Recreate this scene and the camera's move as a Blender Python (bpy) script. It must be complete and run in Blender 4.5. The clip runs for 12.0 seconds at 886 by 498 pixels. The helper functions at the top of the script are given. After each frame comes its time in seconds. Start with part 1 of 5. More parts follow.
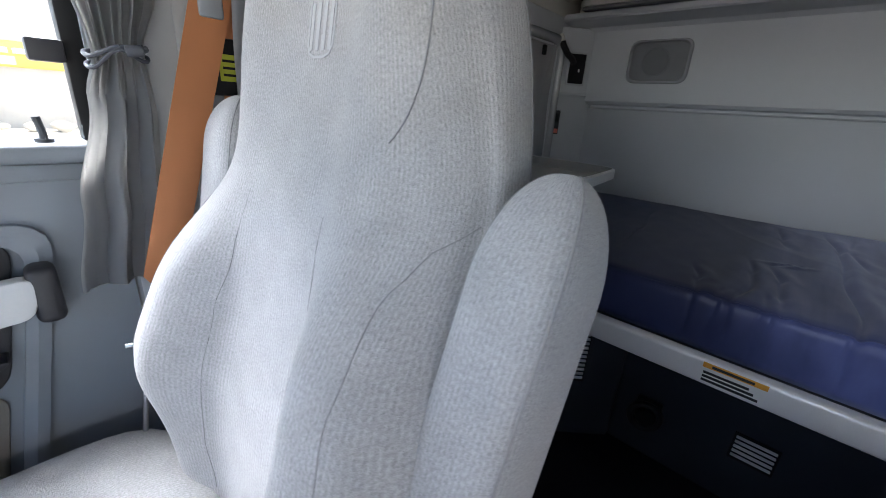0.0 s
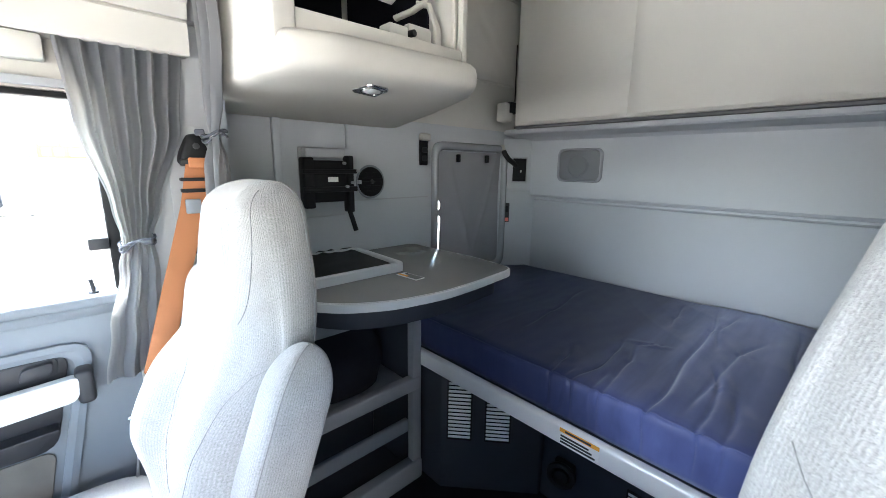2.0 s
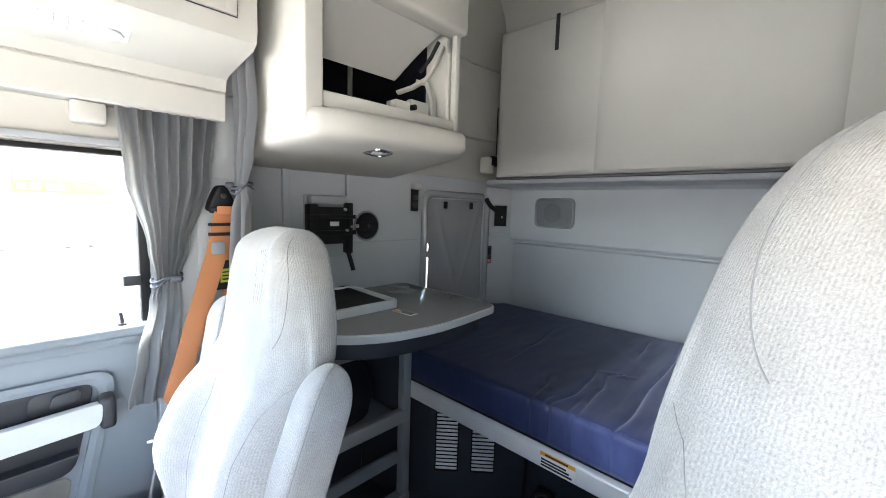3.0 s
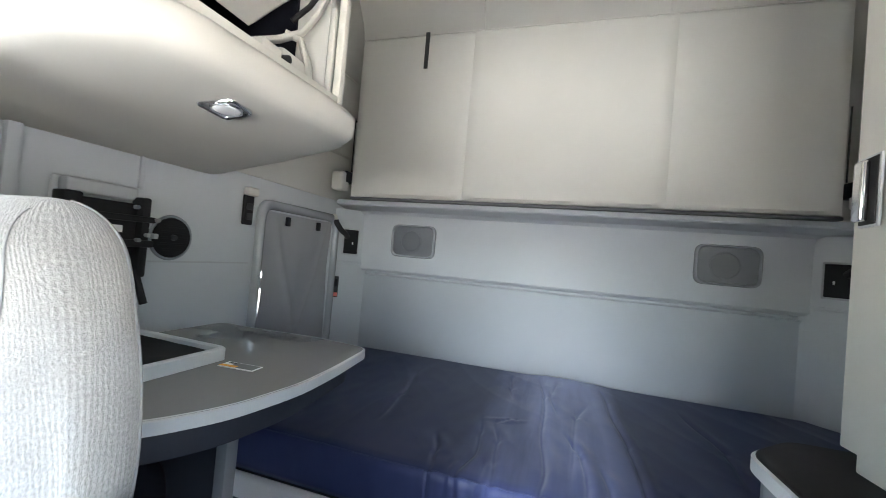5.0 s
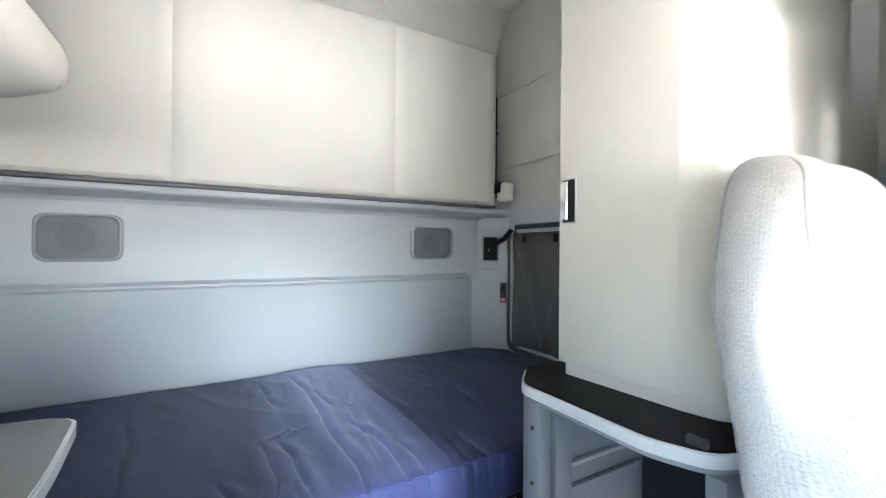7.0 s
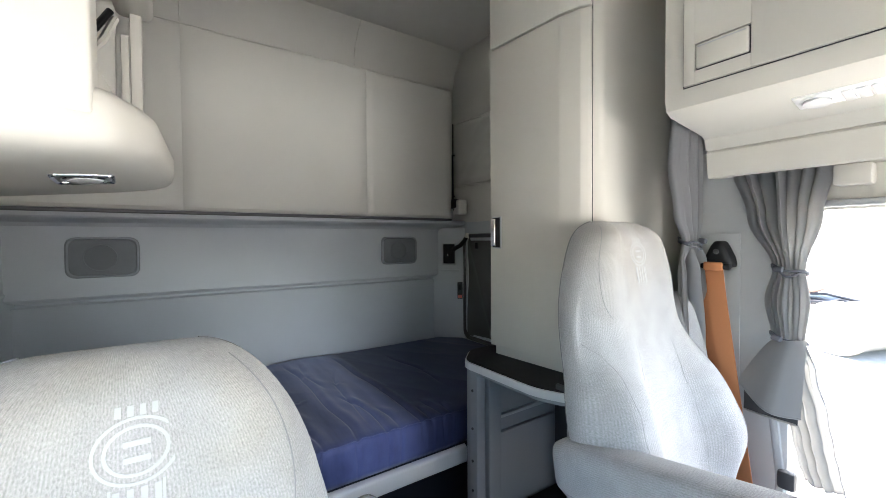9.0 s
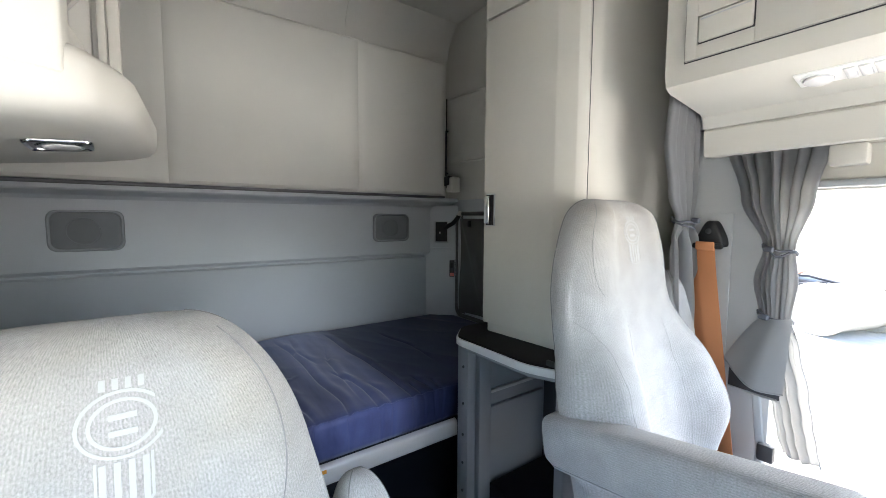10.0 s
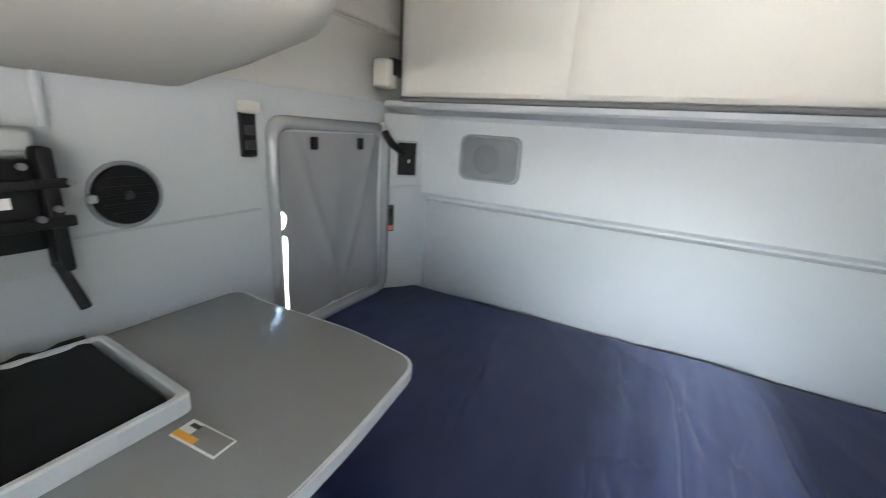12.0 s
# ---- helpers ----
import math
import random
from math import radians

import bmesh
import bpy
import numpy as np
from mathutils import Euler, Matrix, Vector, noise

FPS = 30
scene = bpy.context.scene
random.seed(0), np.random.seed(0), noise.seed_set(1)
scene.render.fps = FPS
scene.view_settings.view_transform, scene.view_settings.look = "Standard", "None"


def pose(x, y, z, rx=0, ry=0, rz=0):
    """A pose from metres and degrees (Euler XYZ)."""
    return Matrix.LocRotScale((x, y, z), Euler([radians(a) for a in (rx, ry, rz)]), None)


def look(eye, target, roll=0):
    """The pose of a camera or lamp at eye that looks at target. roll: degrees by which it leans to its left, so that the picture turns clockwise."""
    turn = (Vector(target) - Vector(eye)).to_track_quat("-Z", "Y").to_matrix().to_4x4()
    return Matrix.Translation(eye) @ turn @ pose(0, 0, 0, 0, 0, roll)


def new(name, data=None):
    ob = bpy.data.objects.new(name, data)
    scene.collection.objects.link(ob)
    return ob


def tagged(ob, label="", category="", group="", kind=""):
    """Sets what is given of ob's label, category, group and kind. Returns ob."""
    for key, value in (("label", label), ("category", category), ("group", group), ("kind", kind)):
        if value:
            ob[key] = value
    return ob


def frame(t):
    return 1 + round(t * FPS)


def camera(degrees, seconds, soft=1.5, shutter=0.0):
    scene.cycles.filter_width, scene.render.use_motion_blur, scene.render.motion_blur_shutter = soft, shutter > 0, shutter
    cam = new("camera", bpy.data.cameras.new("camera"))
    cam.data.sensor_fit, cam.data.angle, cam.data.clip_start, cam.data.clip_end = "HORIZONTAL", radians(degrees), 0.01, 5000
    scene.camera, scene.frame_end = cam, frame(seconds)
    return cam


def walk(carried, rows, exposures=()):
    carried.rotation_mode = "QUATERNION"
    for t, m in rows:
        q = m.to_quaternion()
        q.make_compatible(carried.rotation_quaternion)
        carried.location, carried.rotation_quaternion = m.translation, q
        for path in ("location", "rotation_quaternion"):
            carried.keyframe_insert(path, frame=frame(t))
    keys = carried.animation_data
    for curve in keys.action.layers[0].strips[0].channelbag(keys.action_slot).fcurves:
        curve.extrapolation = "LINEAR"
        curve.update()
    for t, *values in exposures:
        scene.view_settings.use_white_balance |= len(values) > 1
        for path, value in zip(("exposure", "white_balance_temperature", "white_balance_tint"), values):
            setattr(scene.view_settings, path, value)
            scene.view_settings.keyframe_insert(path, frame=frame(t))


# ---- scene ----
cam = camera(97.1, 12.0, soft=0.75, shutter=0.18)
PATH = [
    (0, (-0.111, 0.323, 1.067), (-1.365, 1.725, 0.393), 3.7),
    (0.5, (0.022, 0.403, 1.124), (-1.377, 1.618, 0.37), 5.1),
    (1, (0.185, 0.412, 1.208), (-1.187, 1.703, 0.537), 3.4),
    (1.5, (0.266, 0.403, 1.276), (-1.16, 1.731, 0.827), 1.0),
    (2, (0.337, 0.35, 1.309), (-1.081, 1.698, 0.895), 0.8),
    (2.5, (0.405, 0.242, 1.311), (-1.002, 1.619, 0.958), 0.9),
    (2.7, (0.424, 0.206, 1.340), (-0.973, 1.607, 1.042), 1.4),
    (4.3, (0.350, 0.260, 1.300), (-0.725, 1.946, 1.342), 1.6),
    (4.5, (0.297, 0.288, 1.280), (-0.667, 2.040, 1.328), 2.5),
    (5, (0.062, 0.369, 1.251), (-0.528, 2.278, 1.293), 5.0),
    (5.5, (-0.112, 0.49, 1.293), (-0.316, 2.479, 1.25), 5.9),
    (6, (-0.15, 0.618, 1.282), (-0.001, 2.596, 1.026), 4.4),
    (6.5, (-0.145, 0.599, 1.282), (0.365, 2.511, 0.989), 1.1),
    (7, (-0.252, 0.439, 1.292), (0.714, 2.190, 1.290), 0.4),
    (7.2, (-0.322, 0.401, 1.358), (0.718, 2.108, 1.405), 1.1),
    (8.8, (-0.436, 0.101, 1.390), (0.660, 1.776, 1.331), -0.4),
    (9, (-0.447, 0.075, 1.394), (0.666, 1.739, 1.345), -0.4),
    (9.5, (-0.452, 0.046, 1.396), (0.690, 1.683, 1.271), -0.3),
    (10, (-0.443, 0.087, 1.387), (0.700, 1.721, 1.230), 0.3),
    (10.5, (-0.363, 0.193, 1.388), (0.704, 1.877, 1.222), 1.0),
    (11, (-0.066, 0.395, 1.323), (0.622, 2.266, 1.163), 0.9),
    (11.5, (-0.051, 0.656, 1.428), (0.029, 2.636, 1.162), 2.9),
    (12, (-0.15, 0.894, 1.416), (-1.025, 2.599, 0.843), 4.0),
]
walk(cam, [(t, look(eye, target, roll)) for t, eye, target, roll in PATH],
     exposures=[(0.0, 2.24, 6450, 14), (0.5, 2.40, 6350, 12), (1.0, 2.88, 6300, 10), (1.5, 3.48, 6200, 10), (2.0, 3.62, 6200, 10),
                (2.5, 3.38, 6300, 10), (4.5, 3.36, 6300, 10), (5.0, 3.90, 6300, 10), (5.5, 4.05, 6280, 10), (6.0, 4.16, 6280, 11),
                (6.5, 4.32, 6250, 10), (7.0, 4.56, 6200, 10), (7.5, 4.07, 6350, 10), (8.2, 3.42, 6400, 10), (9.0, 3.13, 6420, 10),
                (10.0, 3.10, 6400, 10), (10.5, 3.26, 6380, 10), (11.0, 3.74, 6380, 10), (11.5, 3.95, 6300, 10), (12.0, 4.43, 6450, 10)])

# ---- world and light ----
world = bpy.data.worlds.new("sky")
scene.world = world
world.use_nodes = True
wn, wl = world.node_tree.nodes, world.node_tree.links
sky = wn.new("ShaderNodeTexSky")
sky.sky_type = "NISHITA"
sky.sun_disc = False
sky.sun_elevation, sky.sun_rotation = radians(58), radians(25)
wn["Background"].inputs["Strength"].default_value = 0.15
wl.new(sky.outputs["Color"], wn["Background"].inputs["Color"])

sun_data = bpy.data.lights.new("sun", "SUN")
sun_data.energy, sun_data.angle, sun_data.color = 5.0, radians(0.5), (1.0, 0.95, 0.88)
sun = new("sun", sun_data)
sun.matrix_world = look((1.2, 2.6, 5.0), (0, 0, 0))


def fill_lamp(name, eye, target, sx, sy, power, color):
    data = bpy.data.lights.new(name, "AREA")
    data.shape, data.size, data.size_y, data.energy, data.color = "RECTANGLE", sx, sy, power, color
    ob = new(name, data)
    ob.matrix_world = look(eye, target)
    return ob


# Added fill lamps ahead of the cab, extra to the sky, aimed through the windshield.
fill_lamp("windshield_fill", (0, -7.5, 2.10), (0, 1.0, 1.1), 4.4, 1.3, 60, (0.92, 0.96, 1.0))
fill_lamp("windshield_ground_fill", (0, -7.5, -0.25), (0, 1.5, 1.7), 4.4, 1.2, 36, (1.0, 0.98, 0.95))

# Added fill lamps outside, kept above the camera's sight lines through window and door.
fill_lamp("side_window_fill", (-2.1, -0.1, 2.85), (-0.2, 0.4, 0.8), 2.4, 1.0, 85, (0.90, 0.95, 1.0))
fill_lamp("door_opening_fill", (2.6, -0.1, 2.55), (0.0, 0.5, 0.9), 2.4, 1.0, 38, (1.0, 0.98, 0.95))

# ---- materials ----
def material(name, color, rough=0.6, metal=0.0, var=0.12, grain=300.0, bump=0.15, stain=3.0, coat=0.0, sheen=0.0, spec=0.5):
    """A surface with fine grain, broad stains and relief, in metres."""
    m = bpy.data.materials.new(name)
    m.use_nodes = True
    n, l = m.node_tree.nodes, m.node_tree.links
    b = n["Principled BSDF"]
    b.inputs["Metallic"].default_value = metal
    b.inputs["Coat Weight"].default_value = coat
    b.inputs["Sheen Weight"].default_value = sheen
    b.inputs["Specular IOR Level"].default_value = spec
    tc = n.new("ShaderNodeTexCoord")
    fine, broad = n.new("ShaderNodeTexNoise"), n.new("ShaderNodeTexNoise")
    fine.inputs["Scale"].default_value, fine.inputs["Detail"].default_value = grain, 4
    broad.inputs["Scale"].default_value, broad.inputs["Detail"].default_value = stain, 5
    for t in (fine, broad):
        l.new(tc.outputs["Object"], t.inputs["Vector"])
    add = n.new("ShaderNodeMath")
    add.operation = "MULTIPLY_ADD"
    l.new(fine.outputs["Fac"], add.inputs[0])
    add.inputs[1].default_value = 0.45
    l.new(broad.outputs["Fac"], add.inputs[2])
    ramp = n.new("ShaderNodeMapRange")
    ramp.inputs["From Min"].default_value, ramp.inputs["From Max"].default_value = 0.45, 1.0
    ramp.inputs["To Min"].default_value, ramp.inputs["To Max"].default_value = 1 - var, 1 + var * 0.6
    l.new(add.outputs[0], ramp.inputs["Value"])
    mul = n.new("ShaderNodeVectorMath")
    mul.operation = "SCALE"
    mul.inputs[0].default_value = color
    l.new(ramp.outputs[0], mul.inputs["Scale"])
    l.new(mul.outputs[0], b.inputs["Base Color"])
    rr = n.new("ShaderNodeMapRange")
    rr.inputs["To Min"].default_value, rr.inputs["To Max"].default_value = max(0.02, rough - 0.08), min(1, rough + 0.1)
    l.new(broad.outputs["Fac"], rr.inputs["Value"])
    l.new(rr.outputs[0], b.inputs["Roughness"])
    height = fine.outputs["Fac"]
    dist = 0.0006
    bp = n.new("ShaderNodeBump")
    bp.inputs["Strength"].default_value, bp.inputs["Distance"].default_value = bump, dist
    l.new(height, bp.inputs["Height"])
    l.new(bp.outputs[0], b.inputs["Normal"])
    return m


def knit(name, color, dirt):
    """Woolly ribbed upholstery: irregular ribs along the cloth, mottling, and beige soiling where heads lean."""
    m = bpy.data.materials.new(name)
    m.use_nodes = True
    n, l = m.node_tree.nodes, m.node_tree.links
    b = n["Principled BSDF"]
    b.inputs["Roughness"].default_value = 0.95
    b.inputs["Specular IOR Level"].default_value = 0.15
    b.inputs["Sheen Weight"].default_value = 0.3
    b.inputs["Sheen Roughness"].default_value = 0.5
    tc = n.new("ShaderNodeTexCoord")

    def noise_of(out, scale, detail, stretch=(1, 1, 1)):
        mp, t = n.new("ShaderNodeMapping"), n.new("ShaderNodeTexNoise")
        mp.inputs["Scale"].default_value = stretch
        t.inputs["Scale"].default_value, t.inputs["Detail"].default_value = scale, detail
        l.new(tc.outputs[out], mp.inputs["Vector"])
        l.new(mp.outputs[0], t.inputs["Vector"])
        return t.outputs["Fac"]

    def maths(op, a, b2, c=None):
        q = n.new("ShaderNodeMath")
        q.operation = op
        for k, v in enumerate((a, b2, c)):
            if v is not None:
                if isinstance(v, (int, float)):
                    q.inputs[k].default_value = v
                else:
                    l.new(v, q.inputs[k])
        return q.outputs[0]

    sep = n.new("ShaderNodeSeparateXYZ")
    l.new(tc.outputs["UV"], sep.inputs[0])
    wobble = noise_of("UV", 1.0, 2, (45, 45, 1))
    u = maths("MULTIPLY_ADD", wobble, 0.0007, sep.outputs["X"])
    rib = maths("MULTIPLY_ADD", maths("SINE", maths("MULTIPLY", u, 2 * math.pi / 0.0044), 0.0), 0.5, 0.5)
    loops = noise_of("UV", 1.0, 2, (420, 300, 1))
    fuzz = noise_of("Object", 900, 3)
    patch = noise_of("Object", 26, 4)
    broad = noise_of("Object", 5, 4)
    amp = maths("MULTIPLY_ADD", patch, 0.9, 0.10)
    high = maths("ADD", maths("MULTIPLY", maths("MULTIPLY", rib, amp), 0.27), maths("MULTIPLY_ADD", loops, 0.7, maths("MULTIPLY", fuzz, 0.4)))
    tone = maths("MULTIPLY_ADD", maths("MULTIPLY", rib, amp), 0.20, maths("MULTIPLY_ADD", loops, 0.80, maths("MULTIPLY", fuzz, 0.44)))
    tone = maths("ADD", maths("ADD", tone, 0.28), maths("MULTIPLY_ADD", patch, 0.24, -0.12))
    soil = n.new("ShaderNodeMapRange")
    soil.inputs["From Min"].default_value, soil.inputs["From Max"].default_value = 0.42, 0.90
    l.new(sep.outputs["Y"], soil.inputs["Value"])
    grime = n.new("ShaderNodeMapRange")
    grime.inputs["From Min"].default_value, grime.inputs["From Max"].default_value = 0.38, 0.66
    l.new(broad, grime.inputs["Value"])
    fac = maths("MULTIPLY", soil.outputs[0], maths("MULTIPLY_ADD", grime.outputs[0], 0.8, 0.1))
    mix = n.new("ShaderNodeMix")
    mix.data_type = "RGBA"
    mix.inputs["A"].default_value, mix.inputs["B"].default_value = (*color, 1), (*dirt, 1)
    l.new(fac, mix.inputs["Factor"])
    sc = n.new("ShaderNodeVectorMath")
    sc.operation = "SCALE"
    l.new(mix.outputs["Result"], sc.inputs[0])
    l.new(tone, sc.inputs["Scale"])
    l.new(sc.outputs[0], b.inputs["Base Color"])
    bp = n.new("ShaderNodeBump")
    bp.inputs["Strength"].default_value, bp.inputs["Distance"].default_value = 0.9, 0.0014
    l.new(high, bp.inputs["Height"])
    l.new(bp.outputs[0], b.inputs["Normal"])
    return m


M_CREAM = material("cream_plastic", (0.560, 0.545, 0.495), 0.64, var=0.06, grain=900, bump=0.2, spec=0.25)
M_VINYL = material("cream_padded_vinyl", (0.585, 0.575, 0.530), 0.55, var=0.08, grain=700, bump=0.35, stain=2.0)
M_WALL = material("grey_vinyl_wall", (0.490, 0.515, 0.535), 0.50, var=0.08, grain=800, bump=0.3, stain=2.0)
M_GLOSS = material("glossy_grey_plastic", (0.336, 0.349, 0.361), 0.13, var=0.05, grain=600, bump=0.04)
M_TRIM = material("grey_plastic_trim", (0.430, 0.445, 0.455), 0.45, var=0.06, grain=900, bump=0.2)
M_DOOR = material("blue_grey_door_plastic", (0.235, 0.257, 0.282), 0.5, var=0.07, grain=800, bump=0.25)
M_DOORDARK = material("dark_door_insert", (0.034, 0.034, 0.038), 0.5, var=0.1, grain=600, bump=0.25)
M_DOORCLOTH = material("taupe_door_pocket_cloth", (0.20, 0.185, 0.16), 0.85, var=0.25, grain=500, bump=0.3, stain=12)
M_HEAD = material("headliner", (0.62, 0.61, 0.58), 0.9, var=0.1, grain=500, bump=0.3)
M_SEAT = knit("light_grey_ribbed_fabric", (0.325, 0.324, 0.329), (0.322, 0.296, 0.255))
M_SEAM = material("seam_thread", (0.225, 0.225, 0.231), 0.9, var=0.1)
M_LOGO = material("pale_woven_emblem", (0.395, 0.395, 0.395), 0.8, var=0.05, spec=0.3)
M_CURTAIN = material("grey_curtain_cloth", (0.160, 0.168, 0.182), 0.9, var=0.1, grain=900, bump=0.3, sheen=0.2, spec=0.2)
# light from behind shines through the curtain cloth
cn, cl_links = M_CURTAIN.node_tree.nodes, M_CURTAIN.node_tree.links
thin, blend = cn.new("ShaderNodeBsdfTranslucent"), cn.new("ShaderNodeMixShader")
thin.inputs["Color"].default_value = (0.86, 0.84, 0.80, 1)
blend.inputs["Fac"].default_value = 0.42
cl_links.new(cn["Principled BSDF"].outputs[0], blend.inputs[1])
cl_links.new(thin.outputs[0], blend.inputs[2])
cl_links.new(blend.outputs[0], cn["Material Output"].inputs["Surface"])
M_BLIND = material("dark_grey_blind_cloth", (0.345, 0.348, 0.358), 0.55, var=0.12, grain=900, bump=0.3, sheen=0.1, spec=0.35)
# West blind's cloth, browner, with the wardrobe's shade put into its colour.
M_BLIND_SHADE = material("brown_shade_blind_cloth", (0.080, 0.077, 0.072), 0.34, var=0.15, grain=900, bump=0.2, sheen=0.0, spec=0.6)
# Glossy frame plastic again, with the east side's shade put into its colour.
M_GLOSS_SHADE = material("shade_dark_glossy_frame", (0.070, 0.068, 0.066), 0.32, var=0.06, grain=600, bump=0.04)
M_RUBBER = material("grey_rubber_edge", (0.130, 0.130, 0.135), 0.7, var=0.12, grain=600, bump=0.2, spec=0.3)
M_CORD = material("dark_curtain_cord", (0.08, 0.085, 0.10), 0.8)
M_SHEET = material("navy_satin_sheet", (0.0320, 0.0405, 0.1020), 0.40, var=0.22, grain=900, bump=0.10, stain=5, spec=0.27)
# pale light strip down the bed's middle, painted into colour and sheen, streaked lengthwise
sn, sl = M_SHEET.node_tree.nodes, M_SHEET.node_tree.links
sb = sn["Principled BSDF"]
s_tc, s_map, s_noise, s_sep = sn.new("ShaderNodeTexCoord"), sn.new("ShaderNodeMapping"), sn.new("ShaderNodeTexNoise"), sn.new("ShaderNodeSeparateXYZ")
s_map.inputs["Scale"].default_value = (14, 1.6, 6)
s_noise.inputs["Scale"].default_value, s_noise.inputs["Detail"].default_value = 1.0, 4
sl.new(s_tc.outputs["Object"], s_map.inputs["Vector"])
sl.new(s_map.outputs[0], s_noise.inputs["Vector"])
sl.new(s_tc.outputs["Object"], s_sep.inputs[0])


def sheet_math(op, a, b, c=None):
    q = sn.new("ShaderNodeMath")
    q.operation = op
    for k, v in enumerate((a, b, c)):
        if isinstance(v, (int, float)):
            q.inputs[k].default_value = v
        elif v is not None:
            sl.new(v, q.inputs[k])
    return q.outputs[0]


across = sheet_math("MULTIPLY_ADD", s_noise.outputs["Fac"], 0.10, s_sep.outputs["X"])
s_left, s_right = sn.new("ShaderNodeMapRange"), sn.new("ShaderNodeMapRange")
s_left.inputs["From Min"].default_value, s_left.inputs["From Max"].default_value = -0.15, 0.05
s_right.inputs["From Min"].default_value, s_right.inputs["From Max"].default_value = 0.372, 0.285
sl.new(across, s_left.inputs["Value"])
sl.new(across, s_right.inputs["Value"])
light_strip = sheet_math("MULTIPLY", s_left.outputs[0], s_right.outputs[0])
light_strip = sheet_math("MULTIPLY", light_strip, sheet_math("MULTIPLY_ADD", s_noise.outputs["Fac"], 1.6, 0.1))
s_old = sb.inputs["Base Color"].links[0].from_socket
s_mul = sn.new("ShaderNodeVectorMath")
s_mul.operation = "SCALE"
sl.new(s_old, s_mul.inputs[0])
sl.new(sheet_math("MULTIPLY_ADD", light_strip, 2.2, 1.0), s_mul.inputs["Scale"])
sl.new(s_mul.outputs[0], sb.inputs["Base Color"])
sl.new(sheet_math("MULTIPLY_ADD", light_strip, 0.45, 0.05), sb.inputs["Sheen Weight"])
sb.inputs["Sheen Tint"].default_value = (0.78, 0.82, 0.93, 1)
M_ALU = material("brushed_white_aluminium", (0.84, 0.84, 0.84), 0.34, metal=0.25, var=0.06, grain=400, bump=0.1)
M_BLACK = material("black_plastic", (0.009, 0.009, 0.010), 0.55, var=0.2, grain=700, bump=0.2, spec=0.3)
M_DARKPANEL = material("dark_panel_and_recess_shade", (0.030, 0.034, 0.046), 0.6, var=0.2, grain=500, bump=0.3)
M_CARPET = material("dark_carpet", (0.014, 0.015, 0.021), 1.0, var=0.4, grain=350, bump=1.0, stain=8, spec=0.1)
M_LAM = material("grey_laminate", (0.286, 0.286, 0.281), 0.19, var=0.05, grain=1500, bump=0.05)
M_EDGE = material("pale_edge_band", (0.62, 0.63, 0.63), 0.4, var=0.05)
M_DARKLAM = material("dark_counter_laminate", (0.014, 0.013, 0.015), 0.45, var=0.3, grain=900, bump=0.08, stain=9, spec=0.12)
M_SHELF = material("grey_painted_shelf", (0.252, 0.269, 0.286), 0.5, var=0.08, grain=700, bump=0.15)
M_ORANGE = material("orange_webbing", (0.48, 0.195, 0.085), 0.7, var=0.12, grain=900, bump=0.4, spec=0.3)
M_CHROME = material("chrome", (0.80, 0.80, 0.80), 0.12, metal=1.0, var=0.05)
M_STEEL = material("grey_steel", (0.45, 0.45, 0.46), 0.35, metal=0.9, var=0.1)
M_WHITE = material("white_label", (0.85, 0.85, 0.83), 0.5, var=0.04)
M_PRINT = material("dark_print", (0.03, 0.03, 0.03), 0.6, var=0.05)
M_YELLOW = material("yellow_green_label", (0.40, 0.44, 0.04), 0.6, var=0.05)
M_AMBER = material("amber_print", (0.85, 0.40, 0.05), 0.6, var=0.05)
M_PINK = material("red_lens", (0.80, 0.22, 0.18), 0.3, var=0.05)
M_CONE = material("speaker_cone_mesh", (0.150, 0.158, 0.168), 0.6, var=0.25, grain=1200, bump=0.8)
M_SPK = material("speaker_mesh", (0.175, 0.185, 0.195), 0.55, var=0.25, grain=1200, bump=0.8)
M_SAND = material("pale_dusty_ground", (0.54, 0.495, 0.43), 0.95, var=0.25, grain=6, bump=0.4, stain=0.3)
M_PALE = material("weathered_pale_paint", (0.40, 0.37, 0.32), 0.8, var=0.15, grain=20, stain=0.8)
M_YELPAINT = material("yellow_machine_paint", (0.46, 0.32, 0.06), 0.5, var=0.15, grain=20, stain=1.2)
M_REDPAINT = material("faded_red_paint", (0.50, 0.30, 0.24), 0.6, var=0.15, grain=20, stain=1.5)

glass = bpy.data.materials.new("window_glass")
glass.use_nodes = True
gb = glass.node_tree.nodes["Principled BSDF"]
gb.inputs["Base Color"].default_value = (0.95, 0.98, 0.97, 1)
gb.inputs["Transmission Weight"].default_value = 1.0
gb.inputs["Roughness"].default_value = 0.0
gb.inputs["IOR"].default_value = 1.02
lens = bpy.data.materials.new("clear_lamp_lens")
lens.use_nodes = True
lb = lens.node_tree.nodes["Principled BSDF"]
lb.inputs["Base Color"].default_value = (0.9, 0.9, 0.9, 1)
lb.inputs["Roughness"].default_value = 0.08
lb.inputs["Transmission Weight"].default_value = 0.3


# ---- mesh helpers ----
def thing(name, at, label, category, group="", kind=""):
    ob = new(name)
    ob.empty_display_size = 0.05
    ob.location = at
    return tagged(ob, label, category, group, kind)


def root_inverse(parent):
    """The parts are modelled in world places; this undoes the thing's own place."""
    if parent is None or parent.type == "MESH":
        return Matrix()
    return Matrix.Translation(parent.location).inverted()


